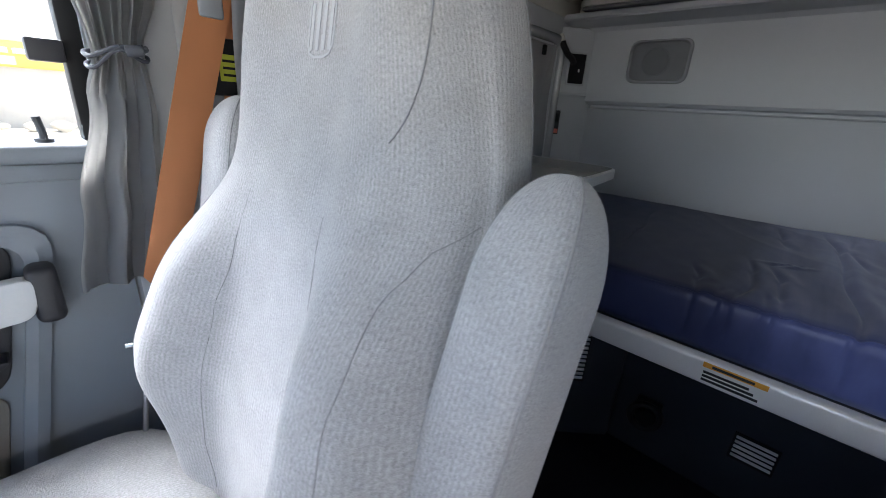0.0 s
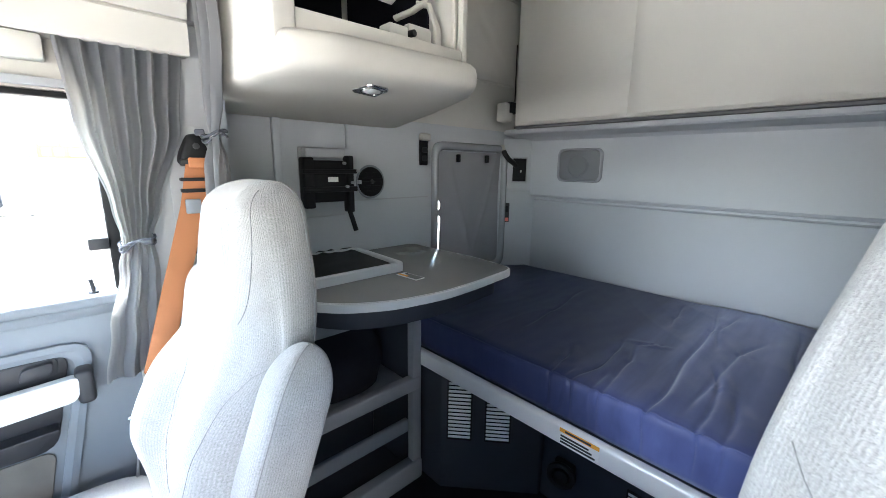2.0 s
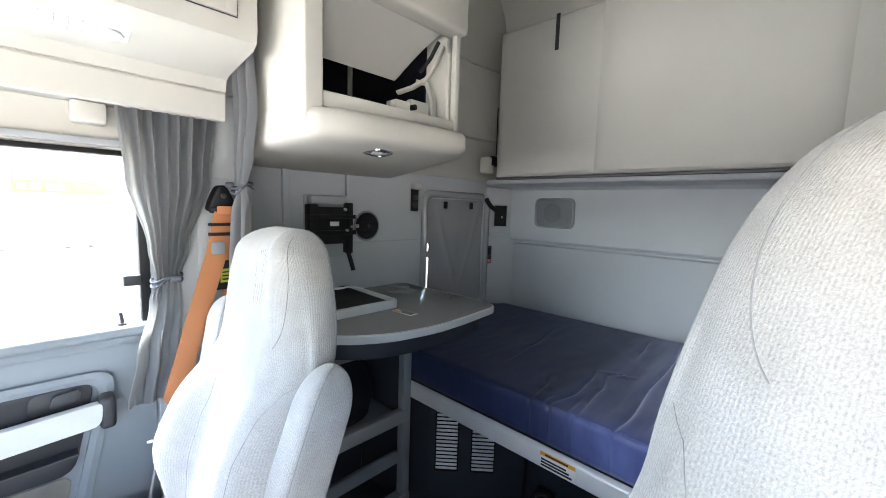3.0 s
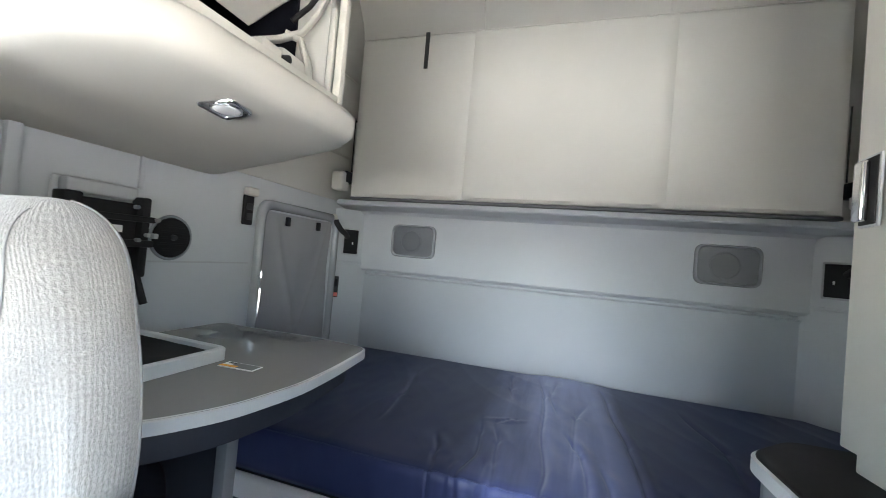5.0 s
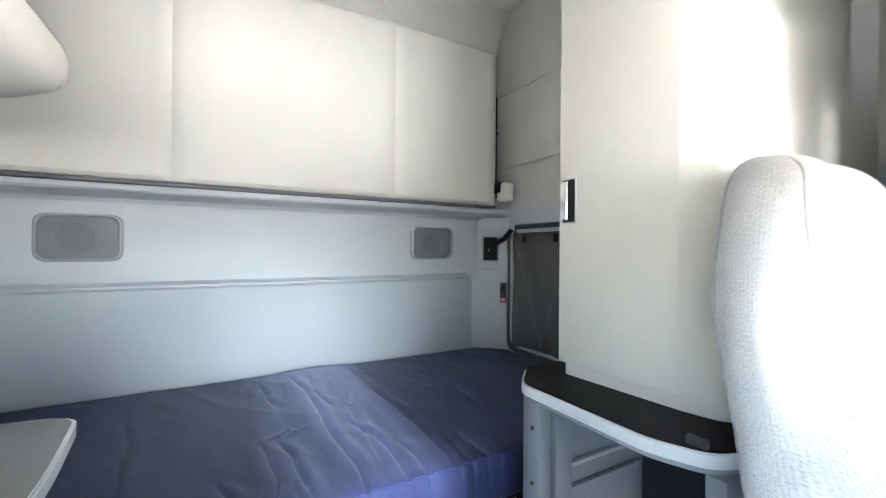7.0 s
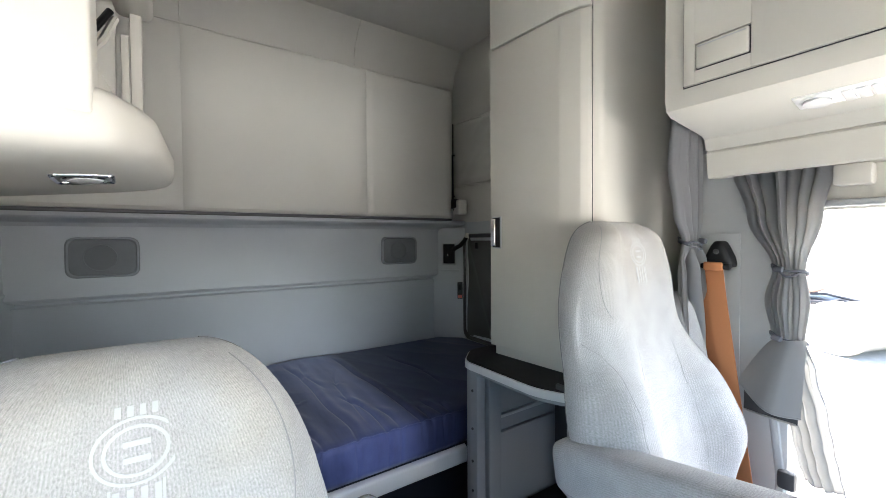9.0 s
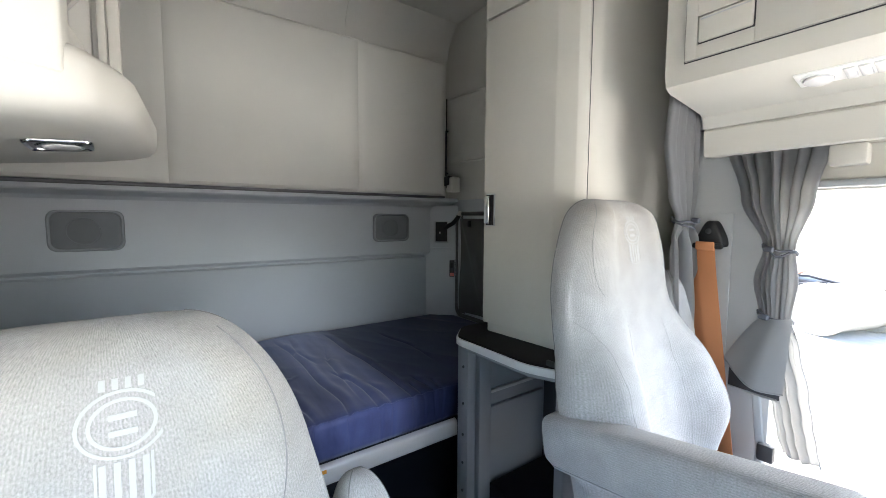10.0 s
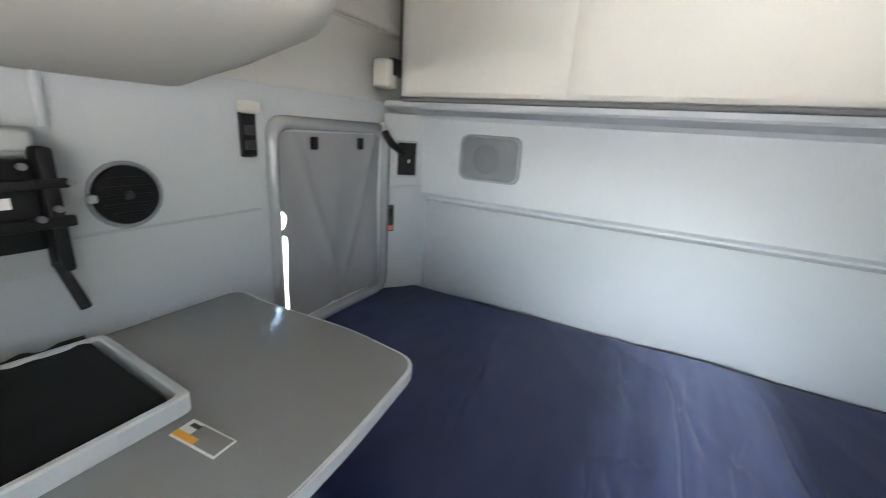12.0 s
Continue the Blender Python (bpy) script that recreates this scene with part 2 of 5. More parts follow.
def part(name, bm, mat, parent=None, label="", smooth=30):
    me = bpy.data.meshes.new(name)
    bmesh.ops.recalc_face_normals(bm, faces=bm.faces)
    if smooth:
        for f in bm.faces:
            f.smooth = True
        lim = radians(smooth)
        for e in bm.edges:
            if len(e.link_faces) != 2 or e.calc_face_angle(0) > lim:
                e.smooth = False
    bm.to_mesh(me)
    bm.free()
    me.materials.append(mat)
    ob = new(name, me)
    if parent is not None:
        ob.parent = parent
        ob.matrix_parent_inverse = root_inverse(parent)
    if label:
        ob["label"] = label
    return ob


def rbox(x0, x1, y0, y1, z0, z1, r=0.0, seg=2, bm=None, m=None):
    """A box with rounded edges."""
    b = bmesh.new()
    bmesh.ops.create_cube(b, size=1)
    bmesh.ops.transform(b, verts=b.verts, matrix=Matrix.Translation(((x0 + x1) / 2, (y0 + y1) / 2, (z0 + z1) / 2)) @ Matrix.Diagonal((x1 - x0, y1 - y0, z1 - z0, 1)))
    if r:
        bmesh.ops.bevel(b, geom=list(b.edges), offset=r, segments=seg, profile=0.5, affect="EDGES")
    if m is not None:
        bmesh.ops.transform(b, verts=b.verts, matrix=m)
    return b if bm is None else merged(bm, b)


def merged(bm, other):
    me = bpy.data.meshes.new("tmp")
    other.to_mesh(me)
    other.free()
    bm.from_mesh(me)
    bpy.data.meshes.remove(me)
    return bm


def prism(poly, z0, z1, r=0.0, seg=2, m=None):
    """An upright prism over a plan outline."""
    b = bmesh.new()
    low = [b.verts.new((x, y, z0)) for x, y in poly]
    top = [b.verts.new((x, y, z1)) for x, y in poly]
    b.faces.new(low)
    b.faces.new(top)
    n = len(poly)
    for i in range(n):
        b.faces.new((low[i], low[(i + 1) % n], top[(i + 1) % n], top[i]))
    bmesh.ops.recalc_face_normals(b, faces=b.faces)
    if r:
        bmesh.ops.bevel(b, geom=list(b.edges), offset=r, segments=seg, profile=0.5, affect="EDGES", clamp_overlap=True)
    if m is not None:
        bmesh.ops.transform(b, verts=b.verts, matrix=m)
    return b


def rounded(poly, r, n=4):
    """A plan outline with rounded corners."""
    out = []
    k = len(poly)
    for i in range(k):
        p, a, c = (Vector(poly[j % k]) for j in (i, i - 1, i + 1))
        ra, rc = min(r, (a - p).length * 0.45), min(r, (c - p).length * 0.45)
        s, e = p + (a - p).normalized() * ra, p + (c - p).normalized() * rc
        for j in range(n + 1):
            t = j / n
            q = s * (1 - t) ** 2 + p * 2 * t * (1 - t) + e * t * t
            out.append((q.x, q.y))
    return out


def loft(rings, caps=True, closed=True):
    b = bmesh.new()
    vs = [[b.verts.new(p) for p in ring] for ring in rings]
    n = len(vs[0])
    for a, c in zip(vs, vs[1:]):
        for i in range(n if closed else n - 1):
            b.faces.new((a[i], a[(i + 1) % n], c[(i + 1) % n], c[i]))
    if caps and closed:
        b.faces.new(vs[0])
        b.faces.new(vs[-1])
    return b


def cloth_uv(b, rings):
    """Lays metres round and along a lofted body, for its ribs to follow."""
    n = len(rings[0])
    mid = [Vector(p) for p in rings[len(rings) // 2]]
    us = [0.0]
    for i in range(n):
        us.append(us[-1] + (mid[(i + 1) % n] - mid[i]).length)
    vs = [0.0]
    for a, c in zip(rings, rings[1:]):
        vs.append(vs[-1] + (sum((Vector(p) for p in c), Vector()) / n - sum((Vector(p) for p in a), Vector()) / n).length)
    b.verts.index_update()
    lay = b.loops.layers.uv.new("cloth")
    for f in b.faces:
        cols = [l.vert.index % n for l in f.loops]
        wrap = max(cols) - min(cols) > n // 2
        for l, c in zip(f.loops, cols):
            l[lay].uv = (us[n] if wrap and c == 0 else us[c], vs[l.vert.index // n])
    return b


def tube(points, r, n=8, bm=None, flat=1.0, up=(0, 0, 1)):
    """A bar along a line of points; flat squeezes it across."""
    pts = [Vector(p) for p in points]
    rings = []
    for i, p in enumerate(pts):
        d = (pts[min(i + 1, len(pts) - 1)] - pts[max(i - 1, 0)]).normalized()
        u = Vector(up)
        if abs(d.dot(u)) > 0.95:
            u = Vector((1, 0, 0))
        s = d.cross(u).normalized()
        v = s.cross(d)
        rings.append([p + (s * math.cos(2 * math.pi * k / n) + v * flat * math.sin(2 * math.pi * k / n)) * r for k in range(n)])
    b = loft(rings)
    return b if bm is None else merged(bm, b)


def disc(center, axis, r, depth, n=28, r2=None, bevel=0.0):
    """A round body along an axis."""
    b = bmesh.new()
    bmesh.ops.create_cone(b, cap_ends=True, segments=n, radius1=r, radius2=r if r2 is None else r2, depth=depth)
    if bevel:
        bmesh.ops.bevel(b, geom=[e for e in b.edges if len({round(v.co.z, 5) for v in e.verts}) == 1], offset=bevel, segments=2, profile=0.5, affect="EDGES")
    q = Vector((0, 0, 1)).rotation_difference(Vector(axis))
    bmesh.ops.transform(b, verts=b.verts, matrix=Matrix.Translation(center) @ q.to_matrix().to_4x4())
    return b


def ring(center, axis, r, thick, n=28, k=8):
    q = Vector((0, 0, 1)).rotation_difference(Vector(axis)).to_matrix()
    rings = []
    for i in range(n + 1):
        a = 2 * math.pi * i / n
        c = Vector((math.cos(a), math.sin(a), 0))
        rings.append([Vector(center) + q @ (c * (r + thick * math.cos(2 * math.pi * j / k)) + Vector((0, 0, thick * math.sin(2 * math.pi * j / k)))) for j in range(k)])
    b = loft(rings, caps=False)
    bmesh.ops.remove_doubles(b, verts=b.verts, dist=1e-5)
    return b


def lerp(table, z):
    """A value read between the rows of a short table."""
    if z <= table[0][0]:
        return table[0][1]
    for (a, va), (c, vc) in zip(table, table[1:]):
        if z <= c:
            t = (z - a) / (c - a)
            t = t * t * (3 - 2 * t)
            return va + (vc - va) * t
    return table[-1][1]


def structure(name, bm, mat, label, category, smooth=30):
    return tagged(part(name, bm, mat, None, label, smooth), label, category, "", "structure")


# ---- the shell of the cab ----
FLOOR, CEIL = -0.05, 2.69
structure("floor", rbox(-1.30, 1.30, -1.1, 2.6, FLOOR - 0.06, FLOOR), M_CARPET, "dark carpeted cab and sleeper floor", "floor")
structure("ceiling", rbox(-1.30, 1.30, -1.1, 2.6, CEIL, CEIL + 0.05), M_HEAD, "grey cloth headliner over the sleeper", "ceiling")


def along_x(profile, x0, x1):
    """A closed (y, z) outline carried along x."""
    return loft([[(x0, y, z) for y, z in profile], [(x1, y, z) for y, z in profile]])


def along_y(profile, y0, y1):
    """A closed (x, z) outline carried along y."""
    return loft([[(x, y0, z) for x, z in profile], [(x, y1, z) for x, z in profile]])


# rear wall with its crease and the ledge under the folded bunk
rear_profile = [(2.54, FLOOR), (2.42, FLOOR), (2.42, 1.098), (2.415, 1.113), (2.436, 1.121), (2.436, 1.131), (2.408, 1.137), (2.398, 1.150),
                (2.400, 1.17), (2.398, 1.44), (2.392, 1.462), (2.372, 1.478), (2.33, 1.488), (2.27, 1.494), (2.262, 1.502), (2.262, 1.522), (2.40, 1.53), (2.54, 1.53)]
structure("wall_rear", along_x(rear_profile, -1.26, 1.26), M_WALL, "grey vinyl rear sleeper wall with a horizontal crease", "wall", 25)
for name, x in (("trim", -0.435), ("trim", 0.456)):
    structure(name, tube([(x, 2.408, 2.36), (x, 2.400, 2.44), (x, 2.374, 2.56), (x, 2.309, 2.65), (x, 2.27, 2.68)], 0.004, 6), M_VINYL, "sewn upright seam in the upper wall padding", "trim")
upper_profile = [(2.54, 1.534), (2.41, 1.534), (2.41, 2.30), (2.402, 2.44), (2.375, 2.56), (2.31, 2.65), (2.26, CEIL + 0.02), (2.54, CEIL + 0.02)]
structure("wall_rear_upper", along_x(upper_profile, -1.26, 1.26), M_VINYL, "cream vinyl covering of the upper rear wall", "wall")


def drape(s, x, y0, y1, z0, z1):
    """Loose vinyl with hanging folds, facing the cab's middle."""
    rows = []
    for i in range(41):
        v = i / 40
        row = []
        for j in range(49):
            u = j / 48
            e = min(1, min(u, 1 - u) * 14, min(v, 1 - v) * 14)
            f = 0.008 * noise.noise(Vector((u * 2.2, v * 2.0, s * 3))) + 0.006 * math.exp(-((u - 0.25 - 0.35 * v) / 0.05) ** 2) + 0.005 * math.exp(-((u - 0.9 + 0.45 * v) / 0.04) ** 2)
            f += 0.004 * (1 - abs(noise.noise(Vector((u * 5 + 2 * v, v * 3, s * 7))))) ** 5
            row.append((x - s * (0.008 + f) * e, y0 + (y1 - y0) * u, z0 + (z1 - z0) * v))
        rows.append(row)
    bm = loft(rows, closed=False)
    r = bmesh.ops.extrude_edge_only(bm, edges=[e for e in bm.edges if len(e.link_faces) == 1])
    for g in r["geom"]:
        if isinstance(g, bmesh.types.BMVert):
            g.co.x = x + s * 0.012
    bmesh.ops.holes_fill(bm, edges=[e for e in bm.edges if len(e.link_faces) == 1], sides=0)
    return bm


def side_wall(s, x, name):
    """A side wall with the hatch opening; s is -1 or 1."""
    xa, xb = sorted((x, x + s * 0.08))
    bm = rbox(xa, xb, 0.70, 1.735, FLOOR, CEIL)
    rbox(xa, xb, 2.245, 2.50, FLOOR, CEIL, bm=bm)
    rbox(xa, xb, 1.735, 2.245, FLOOR, 0.74, bm=bm)
    rbox(xa, xb, 1.735, 2.245, 1.385, CEIL, bm=bm)
    structure(name, bm, M_WALL, "grey vinyl side wall of the sleeper", "wall")
    # cream lining above the ledge, and the cloth pocket on it
    xc, xd = sorted((x - s * 0.0005, x - s * 0.006))
    structure("trim", rbox(xc, xd, 0.704, 2.405, 1.512, CEIL - 0.004, 0.002), M_VINYL, "cream vinyl lining of the upper sleeper side wall", "wall")
    structure("trim", drape(s, x - s * 0.018, 1.45, 2.365, 1.765, 2.20), M_VINYL, "cream vinyl pocket on the upper side wall", "wall", 80)
    structure("trim", tube([(x - s * 0.020, 1.45 + 0.915 * k / 24, 1.765 - 0.010 * math.sin(math.pi * k / 24)) for k in range(25)], 0.0045, 6), M_VINYL, "piped lower edge of the side wall pocket", "trim")
    structure("trim", tube([(x - s * 0.024, 2.372, 1.60), (x - s * 0.024, 2.374, 1.90), (x - s * 0.024, 2.372, 2.215)], 0.004, 6), M_BLACK, "dark elastic edge of the side wall pocket", "trim")
    structure("trim", tube([(x - s * 0.021, 1.45 + 0.915 * k / 16, 2.150 + 0.060 * k / 16) for k in range(17)], 0.004, 6), M_VINYL, "slanting hem of the side wall pocket", "trim")
    for z in (1.70, 1.99):
        structure("trim", disc((x - s * 0.026, 2.355, z), (1, 0, 0), 0.007, 0.008, 12, 0.005, 0.001), M_BLACK, "dark snap on the pocket edge", "trim")
    structure("trim", rbox(*sorted((x - s * 0.001, x - s * 0.006)), 0.96, 1.66, 1.156, 1.162), M_TRIM, "moulded crease along the side wall", "trim")
    # front end of the sleeper wall
    structure("wall_bulkhead" + ("_west" if s < 0 else "_east"), rbox(*sorted((s * 0.93, x + s * 0.08)), 0.66, 0.70, FLOOR, CEIL), M_WALL, "grey panel between cab and sleeper", "wall")


side_wall(-1, -1.165, "wall_west")
side_wall(1, 1.205, "wall_east")


def corner_panel(s, x):
    """The slanted moulding between rear and side wall, with recess, lamp and switch."""
    a, b = Vector((s * 1.035, 2.425)), Vector((x + s * 0.004, 2.262))
    d = (b - a).normalized()
    n = Vector((-s * abs(d.y), -abs(d.x)))
    back = [(a.x, a.y), (b.x, b.y), (b.x + s * 0.05, 2.5), (a.x, 2.5)]
    structure("trim", prism(back, FLOOR, 1.475, 0.006), M_WALL, "grey moulded corner panel beside the bunk", "trim")

    def at(u, z, out):
        p = a + (b - a) * u + n * out
        return Vector((p.x, p.y, z))

    ang = math.atan2(d.y, d.x)
    rot = Matrix.Rotation(ang, 4, "Z")

    def plate(u, z, w, h, t, r, out=0.0):
        bm = rbox(-w / 2, w / 2, -t / 2, t / 2, -h / 2, h / 2, r, 3)
        bmesh.ops.transform(bm, verts=bm.verts, matrix=Matrix.Translation(at(u, z, out)) @ rot)
        return bm

    structure("trim", plate(0.5, 1.175, 0.15, 0.014, 0.012, 0.004, 0.003), M_WALL, "moulded step across the corner panel", "trim")
    lamp = thing("reading_lamp", at(0.5, 1.2, 0), "black flexible reading lamp in a corner recess above the bunk", "lamp", "bunk reading lamps")
    part("bezel", plate(0.5, 1.293, 0.098, 0.152, 0.012, 0.005, 0.002), M_TRIM, lamp)
    part("recess", plate(0.5, 1.293, 0.082, 0.136, 0.010, 0.004, 0.006), M_BLACK, lamp, "black recessed plate")
    part("socket", plate(0.46, 1.285, 0.006, 0.014, 0.006, 0.001, 0.013), M_WHITE, lamp)
    neck = [at(0.62, 1.318, 0.015), at(0.72, 1.335, 0.035), at(0.86, 1.352, 0.045), at(0.98, 1.385, 0.045), at(1.04, 1.412, 0.04)]
    part("neck", tube(neck, 0.015, 10), M_BLACK, lamp)
    part("head", disc(at(1.05, 1.418, 0.04), (0.3 * s, 0, 1), 0.018, 0.034, 16, 0.013, 0.004), M_CREAM, lamp, "pale lamp head")
    sw = thing("wall_switch", at(0.82, 0.98, 0), "narrow dark switch plate with a red lens", "switch", "bunk switches")
    part("plate", plate(0.82, 1.035, 0.036, 0.118, 0.010, 0.004, 0.004), M_DOORDARK, sw)
    part("rocker", plate(0.82, 1.058, 0.020, 0.04, 0.008, 0.003, 0.009), M_BLACK, sw)
    part("lens", plate(0.82, 0.993, 0.028, 0.022, 0.010, 0.003, 0.007), M_PINK, sw, "red translucent lens")


corner_panel(-1, -1.165)
corner_panel(1, 1.205)


def rear_speaker(x0, x1, name="wall_speaker"):
    sp = thing(name, ((x0 + x1) / 2, 2.398, 1.233), "rounded grey speaker grille set into the rear wall", "speaker", "rear wall speakers")
    pillow = []
    shape = rounded([(x0, 1.233), (x1, 1.233), (x1, 1.414), (x0, 1.414)], 0.042, 7)
    mx, mz = (x0 + x1) / 2, 1.3235
    for k, y in ((1.0, 2.404), (1.0, 2.390), (0.985, 2.381), (0.955, 2.375), (0.92, 2.374), (0.88, 2.379), (0.865, 2.387)):
        pillow.append([(mx + (x - mx) * (1 - (1 - k) * 0.75), y, mz + (z - mz) * k) for x, z in shape])
    part("bezel", loft(pillow), M_GLOSS, sp, "rounded glossy grey rim", smooth=50)
    bm = prism(rounded([(x0 + 0.012, 1.243), (x1 - 0.012, 1.243), (x1 - 0.012, 1.404), (x0 + 0.012, 1.404)], 0.028, 5), 0, 0.006, 0.002)
    bmesh.ops.transform(bm, verts=bm.verts, matrix=Matrix(((1, 0, 0, 0), (0, 0, -1, 2.392), (0, 1, 0, 0), (0, 0, 0, 1))))
    part("grille", bm, M_SPK, sp, "fine grey speaker mesh")
    part("cone_ring", ring(((x0 + x1) / 2 - 0.01, 2.3856, 1.322), (0, 1, 0), 0.058, 0.0022), M_SPK, sp)
    part("cone", disc(((x0 + x1) / 2 - 0.01, 2.3850, 1.322), (0, 1, 0), 0.055, 0.002, 28), M_CONE, sp, "dark round speaker cone behind the mesh")


rear_speaker(-0.868, -0.610)
rear_speaker(0.625, 0.883)


# ---- hatches with their curtains in the side walls ----
def hatch(s, x, gap):
    """Rounded frame, cloth blind on hooks and the pane behind it; gap leaves a slit of daylight at the front."""
    w = thing("window_1" if s < 0 else "window_2", (x, 1.985, 0.80), "side hatch window with rounded grey frame and " + ("grey cloth blind" if gap else "brownish blind darkened for shade"), "window", "", "structure")
    out = rounded([(1.688, 0.70), (2.282, 0.70), (2.282, 1.432), (1.688, 1.432)], 0.07, 5)
    rings = []
    k = len(out)
    c = Vector((1.985, 1.066))
    for i in range(k + 1):
        p = Vector(out[i % k])
        q = p + (c - p).normalized() * (0.047 if gap else 0.032)
        mid = (p + q) / 2
        prof = [(p, 0.0), (p, 0.014), (p * 0.8 + q * 0.2, 0.026), (mid, 0.030), (p * 0.2 + q * 0.8, 0.026), (q, 0.012), (q, 0.0)]
        rings.append([(x - s * h * (1.0 if gap else 0.45), v.x, v.y) for v, h in prof])
    bm = loft(rings, caps=False)
    bmesh.ops.remove_doubles(bm, verts=bm.verts, dist=1e-5)
    part("window_frame", bm, M_GLOSS if gap else M_GLOSS_SHADE, w, "rounded glossy hatch frame", 60)
    # blind
    y0, y1 = (1.757 if gap else 1.700), (2.252 if gap else 2.268)
    rows = []
    for i in range(37):
        z = 0.730 + ((1.398 if gap else 1.418) - 0.730) * i / 36
        row = []
        for j in range(41):
            u = j / 40
            y = y0 + (y1 - y0) * u
            if gap:
                y -= 0.031 * max(0, 1 - u * 6) * (math.exp(-((z - 1.070) / 0.012) ** 2) + 1.0 * max(0, min(1, (z - 1.125) / 0.03)))
            h = (1.372 - z) / 0.63
            f = 0.007 * h * math.sin(7 * u + 2.2 * z) + 0.006 * math.sin(17 * u * (1 - 0.4 * h) + 5 * h) * h + 0.008 * math.exp(-((u - 0.10 - 0.45 * h) / 0.035) ** 2) + 0.008 * math.exp(-((u - 0.90 + 0.40 * h) / 0.035) ** 2) + 0.005 * math.exp(-((u - 0.55 + 0.2 * h) / 0.05) ** 2) * h
            f += 0.010 * noise.noise(Vector((u * 3.0, z * 4.0, s * 2.0)))
            row.append((x + s * (0.012 - f), y, z))
        rows.append(row)
    bm = loft(rows, closed=False)
    cl = part("blind", bm, M_BLIND if gap else M_BLIND_SHADE, w, "grey cloth blind with soft creases" if gap else "brownish cloth blind darkened for shade")
    cl.modifiers.new("thickness", "SOLIDIFY").thickness = 0.0015
    for y in ((1.872, 2.104) if gap else (1.890, 2.126)):
        part("hook", rbox(*sorted((x - s * 0.002, x - s * 0.018)), y - 0.011, y + 0.011, 1.330, 1.372, 0.004), M_BLACK, w, "dark snap tab")
    if not gap:
        # Chrome strip added to carry the glint on the frame's edge.
        part("glint_strip", rbox(*sorted((x - s * 0.010, x - s * 0.015)), 2.268, 2.277, 0.98, 1.30, 0.002), M_CHROME, w, "chrome strip added for the frame glint")
    part("pane", rbox(*sorted((x + s * 0.050, x + s * 0.055)), 1.737, 2.243, 0.742, 1.383), glass, w).visible_shadow = False


hatch(-1, -1.165, True)
hatch(1, 1.205, False)


